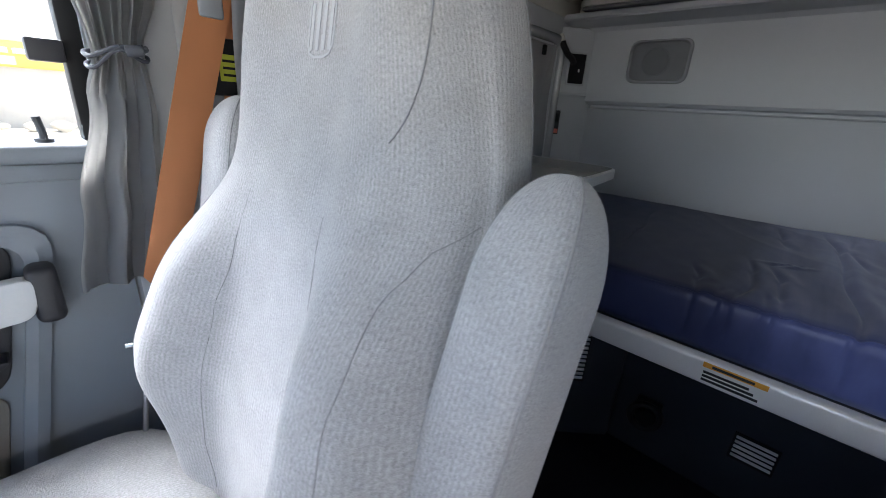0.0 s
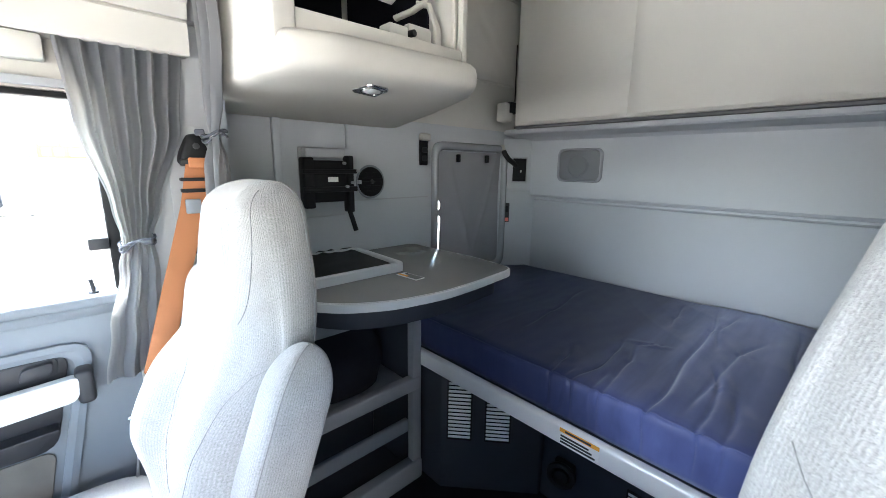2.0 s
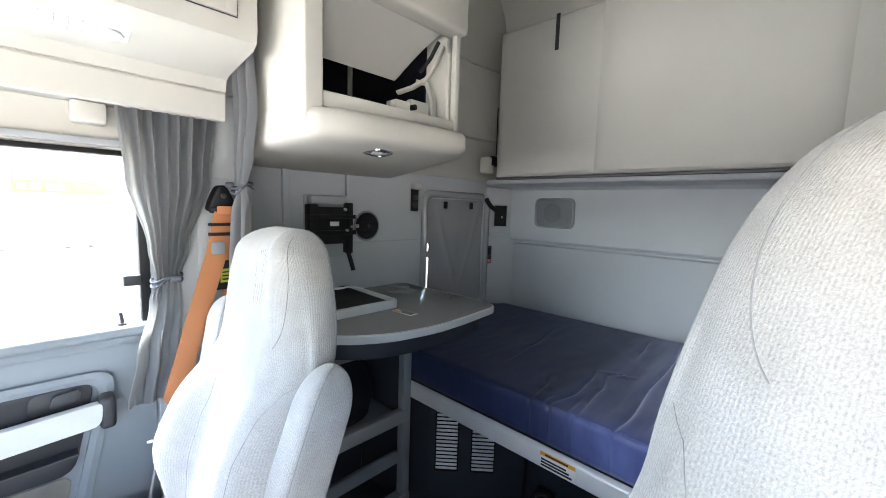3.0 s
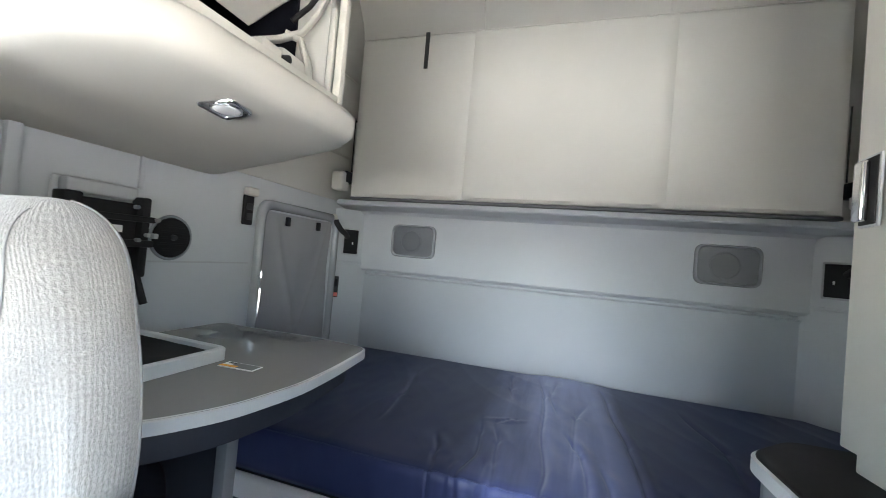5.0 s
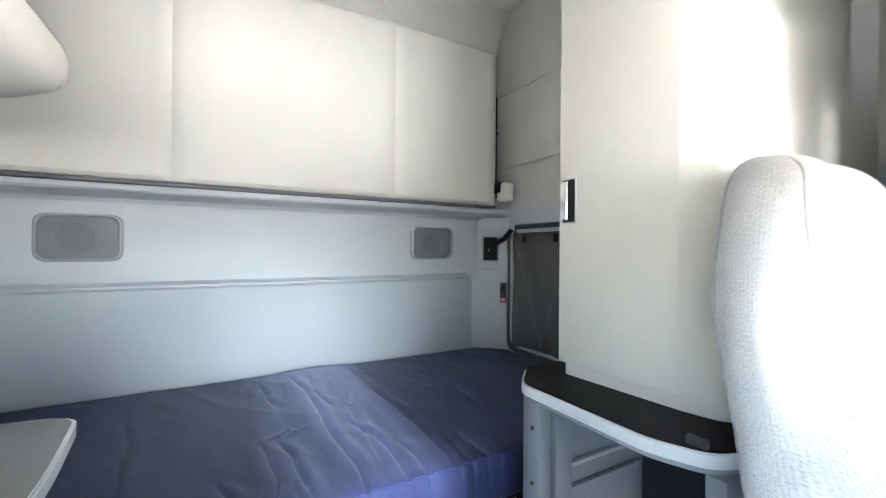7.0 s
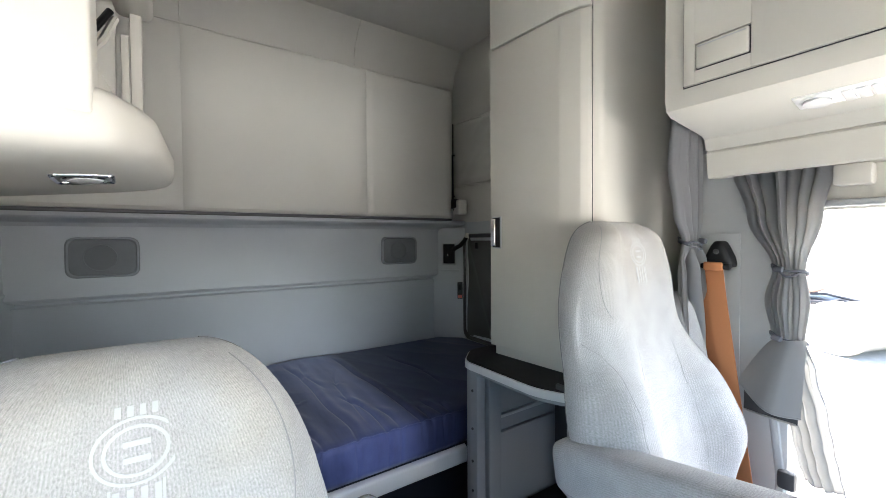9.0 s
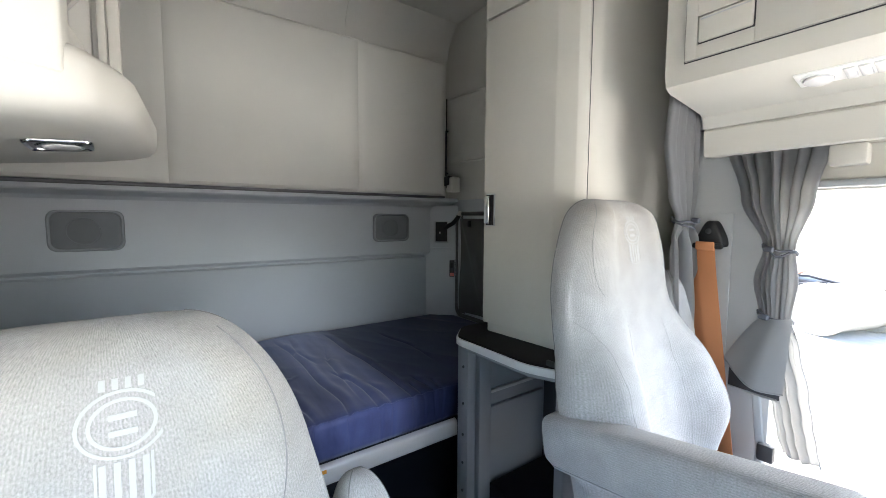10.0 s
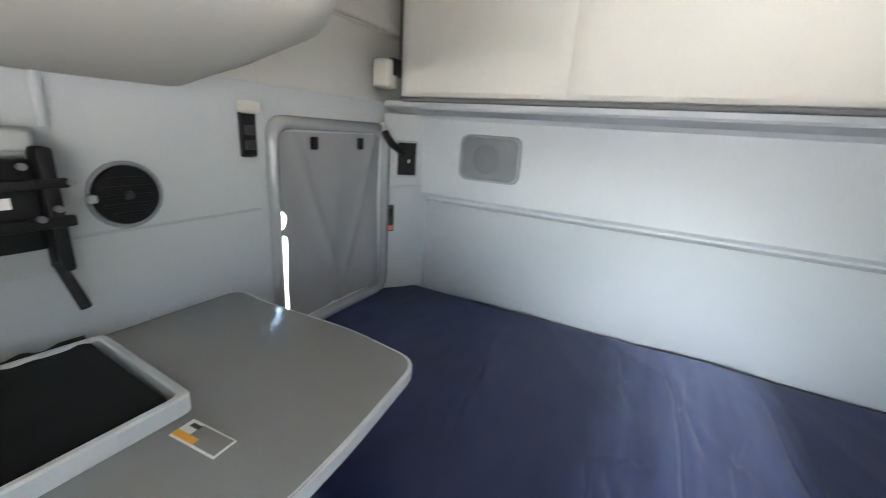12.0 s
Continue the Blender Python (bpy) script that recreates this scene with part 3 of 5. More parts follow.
# ---- cab doors, pillars, header and overhead consoles ----
def door_side(s):
    nm = "_west" if s < 0 else "_east"
    X = lambda v: s * v

    def sbox(xa, xb, y0, y1, z0, z1, r=0.0, seg=2, bm=None):
        return rbox(min(X(xa), X(xb)), max(X(xa), X(xb)), y0, y1, z0, z1, r, seg, bm)

    # wall round the door window; the east door stands open and is out of sight
    if s < 0:
        bm = sbox(0.955, 1.03, -1.0, 0.43, FLOOR, 0.955)
        sbox(0.955, 1.03, -1.0, -0.80, 0.955, 1.465, bm=bm)
    else:
        bm = sbox(0.955, 1.03, -1.0, -0.80, FLOOR, 1.465)
        sbox(0.90, 1.03, -0.80, 0.43, FLOOR - 0.06, FLOOR + 0.03, 0.01, bm=bm)
    structure("wall_door" + nm, bm, M_DOOR, "blue-grey plastic inner side of the cab door frame", "wall")
    structure("wall_pillar" + nm, sbox(0.935, 1.03, 0.434, 0.66, FLOOR, 1.66, 0.006), M_TRIM, "smooth grey door pillar panel", "wall")
    structure("wall_pillar_top" + nm, sbox(0.906, 1.03, 0.617, 0.66, 1.661, CEIL), M_TRIM, "grey panel above the door pillar", "wall")
    structure("trim", sbox(0.955, 1.03, -1.0, 0.43, 1.465, 1.573), M_CREAM, "cream header over the cab door window", "trim")
    if s < 0:
        door = thing("door_1", (X(0.94), 0.1, 0.4), "blue-grey truck door panel with dark pocket and pale grab bar", "door", "", "structure")
        part("sill", sbox(0.918, 1.03, -0.99, 0.415, 0.955, 0.984, 0.010, 3), M_DOOR, door, "pale window sill ledge")
        part("upper_panel", sbox(0.940, 0.957, -0.99, 0.40, 0.928, 0.954, 0.004), M_DOOR, door)
        # moulded border of the pocket
        out = rounded([(-0.70, 0.30), (0.226, 0.295), (0.346, 0.868), (-0.70, 0.875)], 0.06, 5)
        inn = rounded([(-0.68, 0.33), (0.201, 0.325), (0.311, 0.841), (-0.68, 0.848)], 0.05, 5)
        rings = []
        k = len(out)
        for i in range(k + 1):
            p, q = Vector(out[i % k]), Vector(inn[i % k])
            rings.append([(X(0.957), p.x, p.y), (X(0.940), p.x, p.y), (X(0.936), (p.x + q.x) / 2, (p.y + q.y) / 2), (X(0.942), q.x, q.y), (X(0.957), q.x, q.y)])
        bm = loft(rings, caps=False)
        bmesh.ops.remove_doubles(bm, verts=bm.verts, dist=1e-5)
        part("pocket_border", bm, M_DOOR, door)

        def slab(poly, xa, xb, r=0.004):
            bm = prism(poly, 0, abs(xb - xa), r)
            bmesh.ops.transform(bm, verts=bm.verts, matrix=Matrix(((0, 0, s, X(min(xa, xb))), (1, 0, 0, 0), (0, 1, 0, 0), (0, 0, 0, 1))))
            return bm

        part("dark_insert", slab(rounded([(-0.67, 0.60), (0.245, 0.60), (0.297, 0.846), (-0.67, 0.846)], 0.04), 0.944, 0.953), M_DOORDARK, door, "dark moulded upper insert")
        part("cloth_insert", slab(rounded([(-0.67, 0.335), (0.188, 0.335), (0.242, 0.596), (-0.67, 0.596)], 0.03), 0.946, 0.953), M_DOORCLOTH, door, "worn taupe lower insert")
        bar = part("grab_bar", slab(rounded([(-0.67, 0.665), (0.300, 0.733), (0.310, 0.797), (-0.67, 0.735)], 0.02), 0.895, 0.922, 0.008), M_EDGE, door, "pale grey grab bar")
        part("end_cap", sbox(0.894, 0.945, 0.298, 0.333, 0.719, 0.809, 0.012, 3), M_DOORDARK, bar, "dark end cap of the grab bar")
        part("armrest_ledge", slab(rounded([(-0.67, 0.60), (0.20, 0.625), (0.262, 0.672), (-0.67, 0.63)], 0.015), 0.905, 0.945, 0.006), M_DOORDARK, door)
        lev = part("door_lever", slab(rounded([(0.205, 0.800), (0.262, 0.808), (0.268, 0.838), (0.212, 0.832)], 0.012), 0.922, 0.943, 0.006), M_DOORDARK, door, "dark grey inner door lever")
        part("lever_cup", slab(rounded([(0.165, 0.785), (0.270, 0.793), (0.276, 0.843), (0.172, 0.838)], 0.02), 0.9415, 0.946, 0.001), M_DOORDARK, lev)
        part("lock_pin", tube([(X(0.952), 0.361, 0.982), (X(0.952), 0.361, 0.998), (X(0.952), 0.358, 1.020)], 0.0050, 8), M_DOORDARK, door, "small dark lock pin on the sill")
        part("lock_collar", disc((X(0.952), 0.361, 0.986), (0, 0, 1), 0.011, 0.006, 14), M_DOORDARK, door)
        # door window
        w = thing("window_3", (X(0.98), -0.2, 0.985), "cab side window with dark rubber seal", "window", "", "structure")
        part("pane", sbox(0.985, 0.989, -0.80, 0.43, 0.985, 1.465), glass, w).visible_shadow = False
        part("seal", sbox(0.945, 0.985, -0.80, 0.43, 1.448, 1.462, 0.003), M_BLACK, w)
        part("seal", sbox(0.945, 0.985, 0.405, 0.43, 0.986, 1.447, 0.003), M_BLACK, w)
        part("header_strip", sbox(0.930, 0.956, -0.98, 0.43, 1.470, 1.488, 0.004), M_TRIM, w)
        part("latch_tab", sbox(0.925, 0.950, 0.365, 0.405, 1.095, 1.125, 0.004), M_DOORDARK, w, "dark window latch tab")
    else:
        structure("trim", sbox(0.930, 0.956, -0.98, 0.43, 1.470, 1.488, 0.004), M_TRIM, "grey seal over the open door", "trim")
    # overhead console
    prof = [(X(0.625), CEIL), (X(0.624), 1.752), (X(0.632), 1.727), (X(0.652), 1.716), (X(0.835), 1.692), (X(0.852), 1.684), (X(0.862), 1.660), (X(0.866), 1.652),
            (X(0.874), 1.652), (X(0.868), 1.644), (X(0.874), 1.585), (X(0.878), 1.574), (X(0.886), 1.570), (X(0.894), 1.574), (X(0.930), 1.574), (X(1.03), 1.574), (X(1.03), CEIL)]
    con = thing("overhead_console", (X(0.8), -0.2, 1.54), "cream plastic overhead console above the cab door", "console", "overhead consoles", "structure")
    part("body", along_y(prof, -1.0, 0.615), M_CREAM, con, smooth=35)
    # drawer front and pull
    bm = sbox(0.612, 0.6215, -0.55, 0.424, 1.773, 2.12, 0.002)
    sbox(0.612, 0.6215, 0.5385, 0.565, 1.773, 2.12, 0.002, bm=bm)
    sbox(0.6122, 0.6215, 0.424, 0.5385, 1.773, 1.804, 0.0, bm=bm)
    sbox(0.6122, 0.6215, 0.424, 0.5385, 1.870, 2.12, 0.0, bm=bm)
    part("drawer_front", bm, M_CREAM, con)
    part("drawer_gap", sbox(0.619, 0.6213, -0.553, 0.568, 1.770, 1.7722), M_DOORDARK, con)
    part("drawer_gap", sbox(0.619, 0.6213, 0.5658, 0.568, 1.773, 2.12), M_DOORDARK, con)
    part("pull_recess", sbox(0.6192, 0.6212, 0.4245, 0.538, 1.8045, 1.8695), M_DOORDARK, con)
    part("pull", sbox(0.6085, 0.6188, 0.4275, 0.5355, 1.8085, 1.8665, 0.004, 3), M_CREAM, con, "cream drawer pull")
    part("pull_grip", sbox(0.6080, 0.6095, 0.4320, 0.5310, 1.8580, 1.8610), M_TRIM, con)
    part("visor_bracket", sbox(0.905, 0.956, 0.28, 0.35, 1.520, 1.573, 0.008), M_CREAM, con)
    # lamp in the slanted underside
    lamp = thing("map_light", (X(0.745), 0.295, 1.70), "clear ribbed cab lamp set in the overhead console", "lamp", "console lamps")
    tilt = Matrix.Translation((X(0.745), 0.295, 1.704)) @ Matrix.Rotation(s * math.atan2(0.030, 0.185), 4, "Y")
    # White housing puts the reflected ground daylight into its colour.
    part("housing", rbox(-0.034, 0.034, -0.085, 0.085, -0.006, 0.004, 0.004, 2, m=tilt), M_WHITE, lamp)
    for k in range(4):
        part("lens", rbox(-0.026, 0.026, -0.078 + 0.022 * k, -0.060 + 0.022 * k, -0.011, -0.004, 0.003, 2, m=tilt), lens, lamp)
    part("spot", disc(tilt @ Vector((0, 0.048, -0.008)), tilt.to_3x3() @ Vector((0, 0, 1)), 0.026, 0.012, 20, 0.022, 0.003), lens, lamp, "round clear spot lens")
    part("spot_rim", ring(tilt @ Vector((0, 0.048, -0.006)), tilt.to_3x3() @ Vector((0, 0, 1)), 0.028, 0.003, 24, 6), M_WHITE, lamp)


door_side(-1)
door_side(1)
# Unseen front wall; its windshield opening is kept low to limit the light.
bm = rbox(-1.03, 1.03, -1.08, -1.0, FLOOR, 1.02)
rbox(-1.03, 1.03, -1.08, -1.0, 1.52, CEIL, bm=bm)
rbox(-1.03, -0.93, -1.08, -1.0, 1.02, 1.52, bm=bm)
rbox(0.93, 1.03, -1.08, -1.0, 1.02, 1.52, bm=bm)
structure("wall_front", bm, M_DOOR, "plain unseen cab front, windshield opening kept low to limit light", "wall")

# ---- folded upper bunk ----
bunk = thing("folding_bunk", (0, 2.21, 1.53), "cream padded upper bunk folded up against the rear wall", "bunk")


def cushion(x0, x1, y0, y1, z0, z1, puff=0.012, n=60):
    """A padded face towards -y with soft edges."""
    rows = []
    for i in range(n + 1):
        v = i / n
        row = []
        for j in range(n + 1):
            u = j / n
            e = min(1, min(u, 1 - u) * (x1 - x0) / 0.048)
            f = min(1, min(v, 1 - v) * (z1 - z0) / 0.022)
            h = puff * (1 - (1 - e) ** 2) * (1 - (1 - f) ** 2)
            row.append((x0 + (x1 - x0) * u, y0 - h + 0.004 * noise.noise(Vector((u * 2 + x0, v * 2, 3))), z0 + (z1 - z0) * v))
        rows.append(row)
    bm = loft(rows, closed=False)
    edge = [e for e in bm.edges if len(e.link_faces) == 1]
    r = bmesh.ops.extrude_edge_only(bm, edges=edge)
    vs = [g for g in r["geom"] if isinstance(g, bmesh.types.BMVert)]
    for v in vs:
        v.co.y = y1
    bmesh.ops.holes_fill(bm, edges=[e for e in bm.edges if len(e.link_faces) == 1], sides=0)
    return bm


for x0, x1 in ((-1.045, -0.4352), (-0.4348, 0.4538), (0.4542, 1.045)):
    part("pad", cushion(x0, x1, 2.205, 2.285, 1.535, 2.372), M_VINYL, bunk)
part("frame", rbox(-1.05, 1.05, 2.232, 2.29, 1.522, 2.36, 0.006), M_TRIM, bunk)
part("edge_trim", rbox(-1.05, 1.05, 2.200, 2.24, 1.517, 1.531, 0.004), M_RUBBER, bunk, "dark rubber edge under the pads")
part("top_piping", rbox(-1.045, 1.045, 2.200, 2.212, 2.371, 2.377, 0.002), M_VINYL, bunk)
part("strap", rbox(-0.687, -0.665, 2.186, 2.190, 2.192, 2.378, 0.0015), M_PRINT, bunk, "black pull strap")
for s in (-1, 1):
    part("hinge", rbox(*sorted((s * 1.052, s * 1.085)), 2.16, 2.24, 1.60, 1.66, 0.006), M_BLACK, bunk)
    part("bracket", rbox(*sorted((s * 1.055, s * 1.125)), 2.13, 2.20, 1.555, 1.655, 0.014, 3), M_CREAM, bunk, "cream plastic bunk bracket")
    # Thin black rod standing in for the dark gap at the pad's end.
    part("cable", tube([(s * 1.050, 2.20, 1.66), (s * 1.052, 2.20, 1.95)], 0.003, 6), M_BLACK, bunk)

# ---- lower bunk ----
rail = thing("bunk_rail", (-0.15, 1.336, 0.49), "white aluminium front rail under the lower bunk", "rail")
rp = rounded([(1.326, 0.490), (1.3465, 0.490), (1.3465, 0.5605), (1.340, 0.5605), (1.326, 0.552)], 0.008, 3)
part("bar", along_x(rp, -0.83, 0.50), M_ALU, rail, smooth=40)
lab = part("warning_label", rbox(-0.168, -0.046, 1.3245, 1.3258, 0.497, 0.550, 0.0), M_WHITE, rail, "white and amber warning label")
part("amber_band", rbox(-0.168, -0.046, 1.3235, 1.3243, 0.537, 0.550), M_AMBER, lab)
for i, z in enumerate((0.502, 0.512, 0.522)):
    part("print_bar", rbox(-0.164, -0.056 - 0.010 * i, 1.3235, 1.3243, z, z + 0.006), M_PRINT, lab)
part("print_bar", rbox(-0.150, -0.070, 1.3228, 1.3233, 0.540, 0.5465), M_PRINT, lab)
base = thing("bunk_platform", (0, 1.85, FLOOR), "dark lower bunk platform box", "bunk base")
part("deck", rbox(-1.16, 1.20, 1.348, 2.41, 0.52, 0.560, 0.003), M_DARKPANEL, base)
part("storage_box", rbox(-0.399, 1.20, 1.64, 2.40, FLOOR, 0.515, 0.004), M_DARKPANEL, base)
part("vented_box", prism([(-1.16, 1.348), (-0.712, 1.348), (-0.400, 1.623), (-0.400, 2.00), (-1.16, 2.00)], FLOOR, 0.515, 0.005), M_DARKPANEL, base, "dark box with a slanting vented front")


def louvre(x, y, turn, w, z0, z1, count):
    """A slatted vent whose front starts at (x, y) and runs w metres along the given turn."""
    m = Matrix.Translation((x, y, 0)) @ Matrix.Rotation(radians(turn), 4, "Z")
    v = thing("vent_grille", (x, y, z0), "slatted vent grille in the dark bunk base", "vent", "bunk base vents")
    part("backing", rbox(-0.006, w + 0.006, -0.003, 0.001, z0 - 0.006, z1 + 0.006, m=m), M_BLACK, v)
    p = (z1 - z0) / count
    for i in range(count):
        tilt = m @ Matrix.Translation((0, -0.003, z0 + p * (i + 0.5))) @ Matrix.Rotation(radians(-38), 4, "X")
        part("slat", rbox(0.0, w, -0.006, 0.0, -p * 0.26, p * 0.26, 0.001, 1, m=tilt), M_WHITE, v)


louvre(-0.687, 1.3675, 41.4, 0.092, 0.196, 0.490, 17)
louvre(-0.570, 1.4705, 41.4, 0.095, 0.196, 0.490, 17)
louvre(-0.052, 1.637, 0, 0.098, 0.120, 0.202, 5)
plug = thing("cable_plug", (-0.29, 1.62, 0.08), "round dark cable socket on the bunk base", "socket")
part("ring", ring((-0.291, 1.600, 0.130), (0.3, -1, 0), 0.045, 0.012), M_BLACK, plug)
part("cap", disc((-0.291, 1.610, 0.130), (0.3, -1, 0), 0.040, 0.05, 20, 0.03, 0.005), M_BLACK, plug)
part("mount", rbox(-0.33, -0.25, 1.612, 1.6405, 0.08, 0.18, 0.006), M_BLACK, plug)

# mattress with a loose navy sheet
CREASES = [
    ([(0.002, 2.36), (0.030, 2.05), (0.040, 1.78), (0.054, 1.45), (0.043, 1.33)], 0.012, 0.008),
    ([(0.260, 2.34), (0.275, 2.15), (0.299, 1.73), (0.306, 1.34)], 0.009, 0.010),
    ([(-0.128, 2.32), (-0.108, 2.12), (-0.093, 1.98)], 0.007, 0.007),
    ([(-0.166, 1.77), (-0.150, 1.62), (-0.140, 1.50), (-0.162, 1.33)], 0.008, 0.006),
    ([(-0.113, 1.74), (-0.083, 1.58), (-0.072, 1.33)], 0.008, 0.006),
    ([(0.103, 1.75), (0.151, 1.595), (0.164, 1.45), (0.162, 1.34)], 0.009, 0.007),
    ([(-0.274, 1.57), (-0.245, 1.45), (-0.231, 1.33)], 0.007, 0.006),
    ([(-0.110, 1.73), (-0.075, 1.765), (-0.042, 1.775)], 0.007, 0.008),
    ([(0.20, 2.10), (0.149, 1.89), (0.129, 1.60), (0.125, 1.38)], 0.007, 0.007),
    ([(0.39, 1.52), (0.396, 1.40), (0.400, 1.33)], 0.006, 0.006),
    ([(0.071, 2.32), (0.060, 2.05), (0.085, 1.85)], 0.006, 0.007),
    ([(0.205, 1.56), (0.215, 1.44), (0.210, 1.33)], 0.007, 0.005), ([(-0.105, 1.46), (-0.10, 1.33)], 0.006, 0.005), ([(-0.18, 1.42), (-0.185, 1.33)], 0.005, 0.005),
    ([(0.34, 1.46), (0.345, 1.33)], 0.006, 0.005), ([(0.45, 1.45), (0.44, 1.33)], 0.006, 0.005),
    ([(0.55, 2.25), (0.60, 1.85), (0.58, 1.60)], 0.004, 0.012), ([(-0.55, 2.2), (-0.50, 1.8), (-0.48, 1.55)], 0.004, 0.014),
]


def sheet_lift(x, y):
    h = 0.004 * noise.noise(Vector((x * 2.3, y * 2.1, 0))) + 0.0025 * noise.noise(Vector((x * 9, y * 3, 5))) + 0.0012 * noise.noise(Vector((x * 24, y * 9, 8)))
    h += 0.012 * math.exp(-((x - 0.09) / 0.17) ** 2) * (0.4 + 0.6 * min(1, (y - 1.3) / 0.9))
    for f, amp in ((3.0, 0.0045), (7, 0.0011)):
        h += amp * (1 - abs(noise.noise(Vector((x * f + 0.6 * y * f, y * f * 0.45, f))))) ** 4
    for line, a, w in CREASES:
        for (x0, y0), (x1, y1) in zip(line, line[1:]):
            if min(y0, y1) <= y < max(y0, y1):
                t = (y - y0) / (y1 - y0)
                t2 = t * t * (3 - 2 * t)
                d = x - (x0 + (x1 - x0) * t2) - 0.004 * math.sin(y * 13 + x0 * 40)
                if abs(d) < 0.12:
                    run = (y - line[0][1]) / (line[-1][1] - line[0][1])
                    fade = min(1, run * 4) * (1 if line[-1][1] < 1.36 else min(1, (1 - run) * 5))
                    h += 1.15 * fade * a * (0.75 * math.exp(-((d - 0.022) / 0.018) ** 2) + 0.45 * math.exp(-((d + 0.030) / 0.026) ** 2) - 1.0 * math.exp(-(d / 0.0075) ** 2))
    return h * (0.5 + 0.5 * max(0.0, min(1.0, (y - 1.35) / 0.10)))


mattress = thing("mattress", (0, 1.9, 0.56), "bunk mattress covered in a creased navy satin sheet", "mattress")
prof = [(1.352, 0.562, 0, 0), (1.346, 0.580, 1, 0.2), (1.344, 0.61, 1, 0.5), (1.343, 0.64, 1, 0.8), (1.3435, 0.672, 1, 0.9), (1.345, 0.688, 0.8, 0.9), (1.350, 0.696, 0.4, 1), (1.358, 0.700, 0, 1)]
ny = 90
prof += [(1.37 + (2.40 - 1.37) * i / ny, 0.701, 0, 1) for i in range(1, ny + 1)]
prof += [(2.412, 0.694, 0, 0.5), (2.417, 0.66, 0, 0), (2.417, 0.562, 0, 0)]
nx = 860
rows = []
for j in range(nx + 1):
    x = -1.155 + 2.345 * j / nx
    row = []
    for y, z, front, top in prof:
        k = sheet_lift(x, max(y, 1.36)) * (1 if y < 2.40 else 0.3)
        gather = max(0.55, min(1.2, (x - 0.10) * 4)) * (1 if x < 0.6 else 0.4) * (1 if x > -0.5 else 0.5)
        pucker = 0.0015 * noise.noise(Vector((x * 16 + z * 6, z * 3, 7))) + gather * (0.0038 * noise.noise(Vector((x * 26 + 9 * z, z * 5, 1))) + 0.0026 * abs(noise.noise(Vector((x * 60 - 14 * z, z * 9, 4)))))
        if front:
            for line, a, w in CREASES:
                if line[-1][1] < 1.36 and abs(x - line[-1][0]) < 0.05:
                    d = x - line[-1][0] - 0.005 * math.sin(34 * z + 50 * line[0][0]) + 0.10 * (0.69 - z) * math.sin(90 * line[0][0])
                    pucker += 0.42 * a * (0.7 * math.exp(-((d - 0.012) / 0.010) ** 2) - 1.0 * math.exp(-(d / 0.0042) ** 2)) * min(1, max(0, (z - 0.57) / 0.05))
        row.append((x, y - front * (0.12 * k + pucker), z + top * k * 0.8))
    rows.append(row)
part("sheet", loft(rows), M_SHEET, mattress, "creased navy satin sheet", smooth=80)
part("edge_seam", tube([Vector(r[6]) + Vector((0, -0.0006, 0.0006)) for r in rows[::2]], 0.0014, 6), M_SHEET, mattress)

# ---- west side of the sleeper: cupboard, table, shelves ----
cab = thing("overhead_cabinet", (-0.85, 1.0, 1.49), "cream overhead cabinet with its flap open, above the table", "cabinet")
tray_poly = [(-1.16, 0.672), (-0.605, 0.666), (-0.512, 0.702), (-0.472, 0.800), (-0.456, 1.10), (-0.460, 1.235), (-0.535, 1.30), (-0.80, 1.39), (-1.16, 1.475)]


def cabinet_tray():
    """The lower shell: flat underside that rises to a thin lip, bevelled front, sloping shoulder."""
    c = Vector((-1.0, 1.02))

    def plane(x, y):
        return 1.472 + 0.030 * max(0, min(1, (x + 1.1) / 0.6)) + 0.010 * max(0, min(1, (y - 0.7) / 0.55)) * max(0, min(1, (x + 1.0) / 0.5))

    rings = []
    for kind, inset, dz in (("under", 0.30, 0.0), ("under", 0.070, 0.001), ("under", 0.035, 0.004), ("under", 0.014, 0.011), ("under", 0.003, 0.022), ("under", 0.0, 0.034),
                             ("lip", 0.0, 1.560), ("lip", 0.005, 1.574), ("lip", 0.016, 1.584), ("lip", 0.034, 1.588), ("lip", 0.30, 1.590)):
        row = []
        for x, y in rounded(tray_poly, 0.030, 5):
            p = Vector((x, y))
            d = inset
            if kind == "lip" and y < 0.70 and x < -0.56 and inset < 0.1:
                d = 0.0
            q = p + (c - p).normalized() * d
            if x < -1.1:
                q = Vector((x, y + (c.y - y) * d))
            row.append((q.x, q.y, plane(q.x, q.y) + dz if kind == "under" else dz + 0.008 * max(0, min(1, (q.y - 0.7) / 0.55))))
        rings.append(row)
    return loft(rings)


part("lower_shell", cabinet_tray(), M_CREAM, cab, smooth=35)
part("front_panel", prism([(-1.16, 0.668), (-0.60, 0.668), (-0.531, 0.692), (-0.531, 0.742), (-0.556, 0.742), (-0.556, 0.705), (-1.16, 0.705)], 1.545, 2.10, 0.005, 3), M_CREAM, cab)
part("lip_rail", prism([(-0.558, 0.744), (-0.540, 0.744), (-0.515, 1.222), (-0.533, 1.222)], 1.592, 1.634, 0.003, 2), M_CREAM, cab)
part("post", rbox(-0.536, -0.514, 1.224, 1.246, 1.585, 2.06, 0.004, 2), M_CREAM, cab)
part("post_strip", rbox(-0.552, -0.537, 1.212, 1.2245, 1.635, 1.86, 0.003, 2), M_CREAM, cab)
part("rear_panel", rbox(-1.16, -0.562, 1.226, 1.246, 1.60, 2.06, 0.004), M_VINYL, cab)
part("top_panel", rbox(-1.16, -0.53, 0.69, 1.23, 2.085, 2.105, 0.004), M_CREAM, cab)
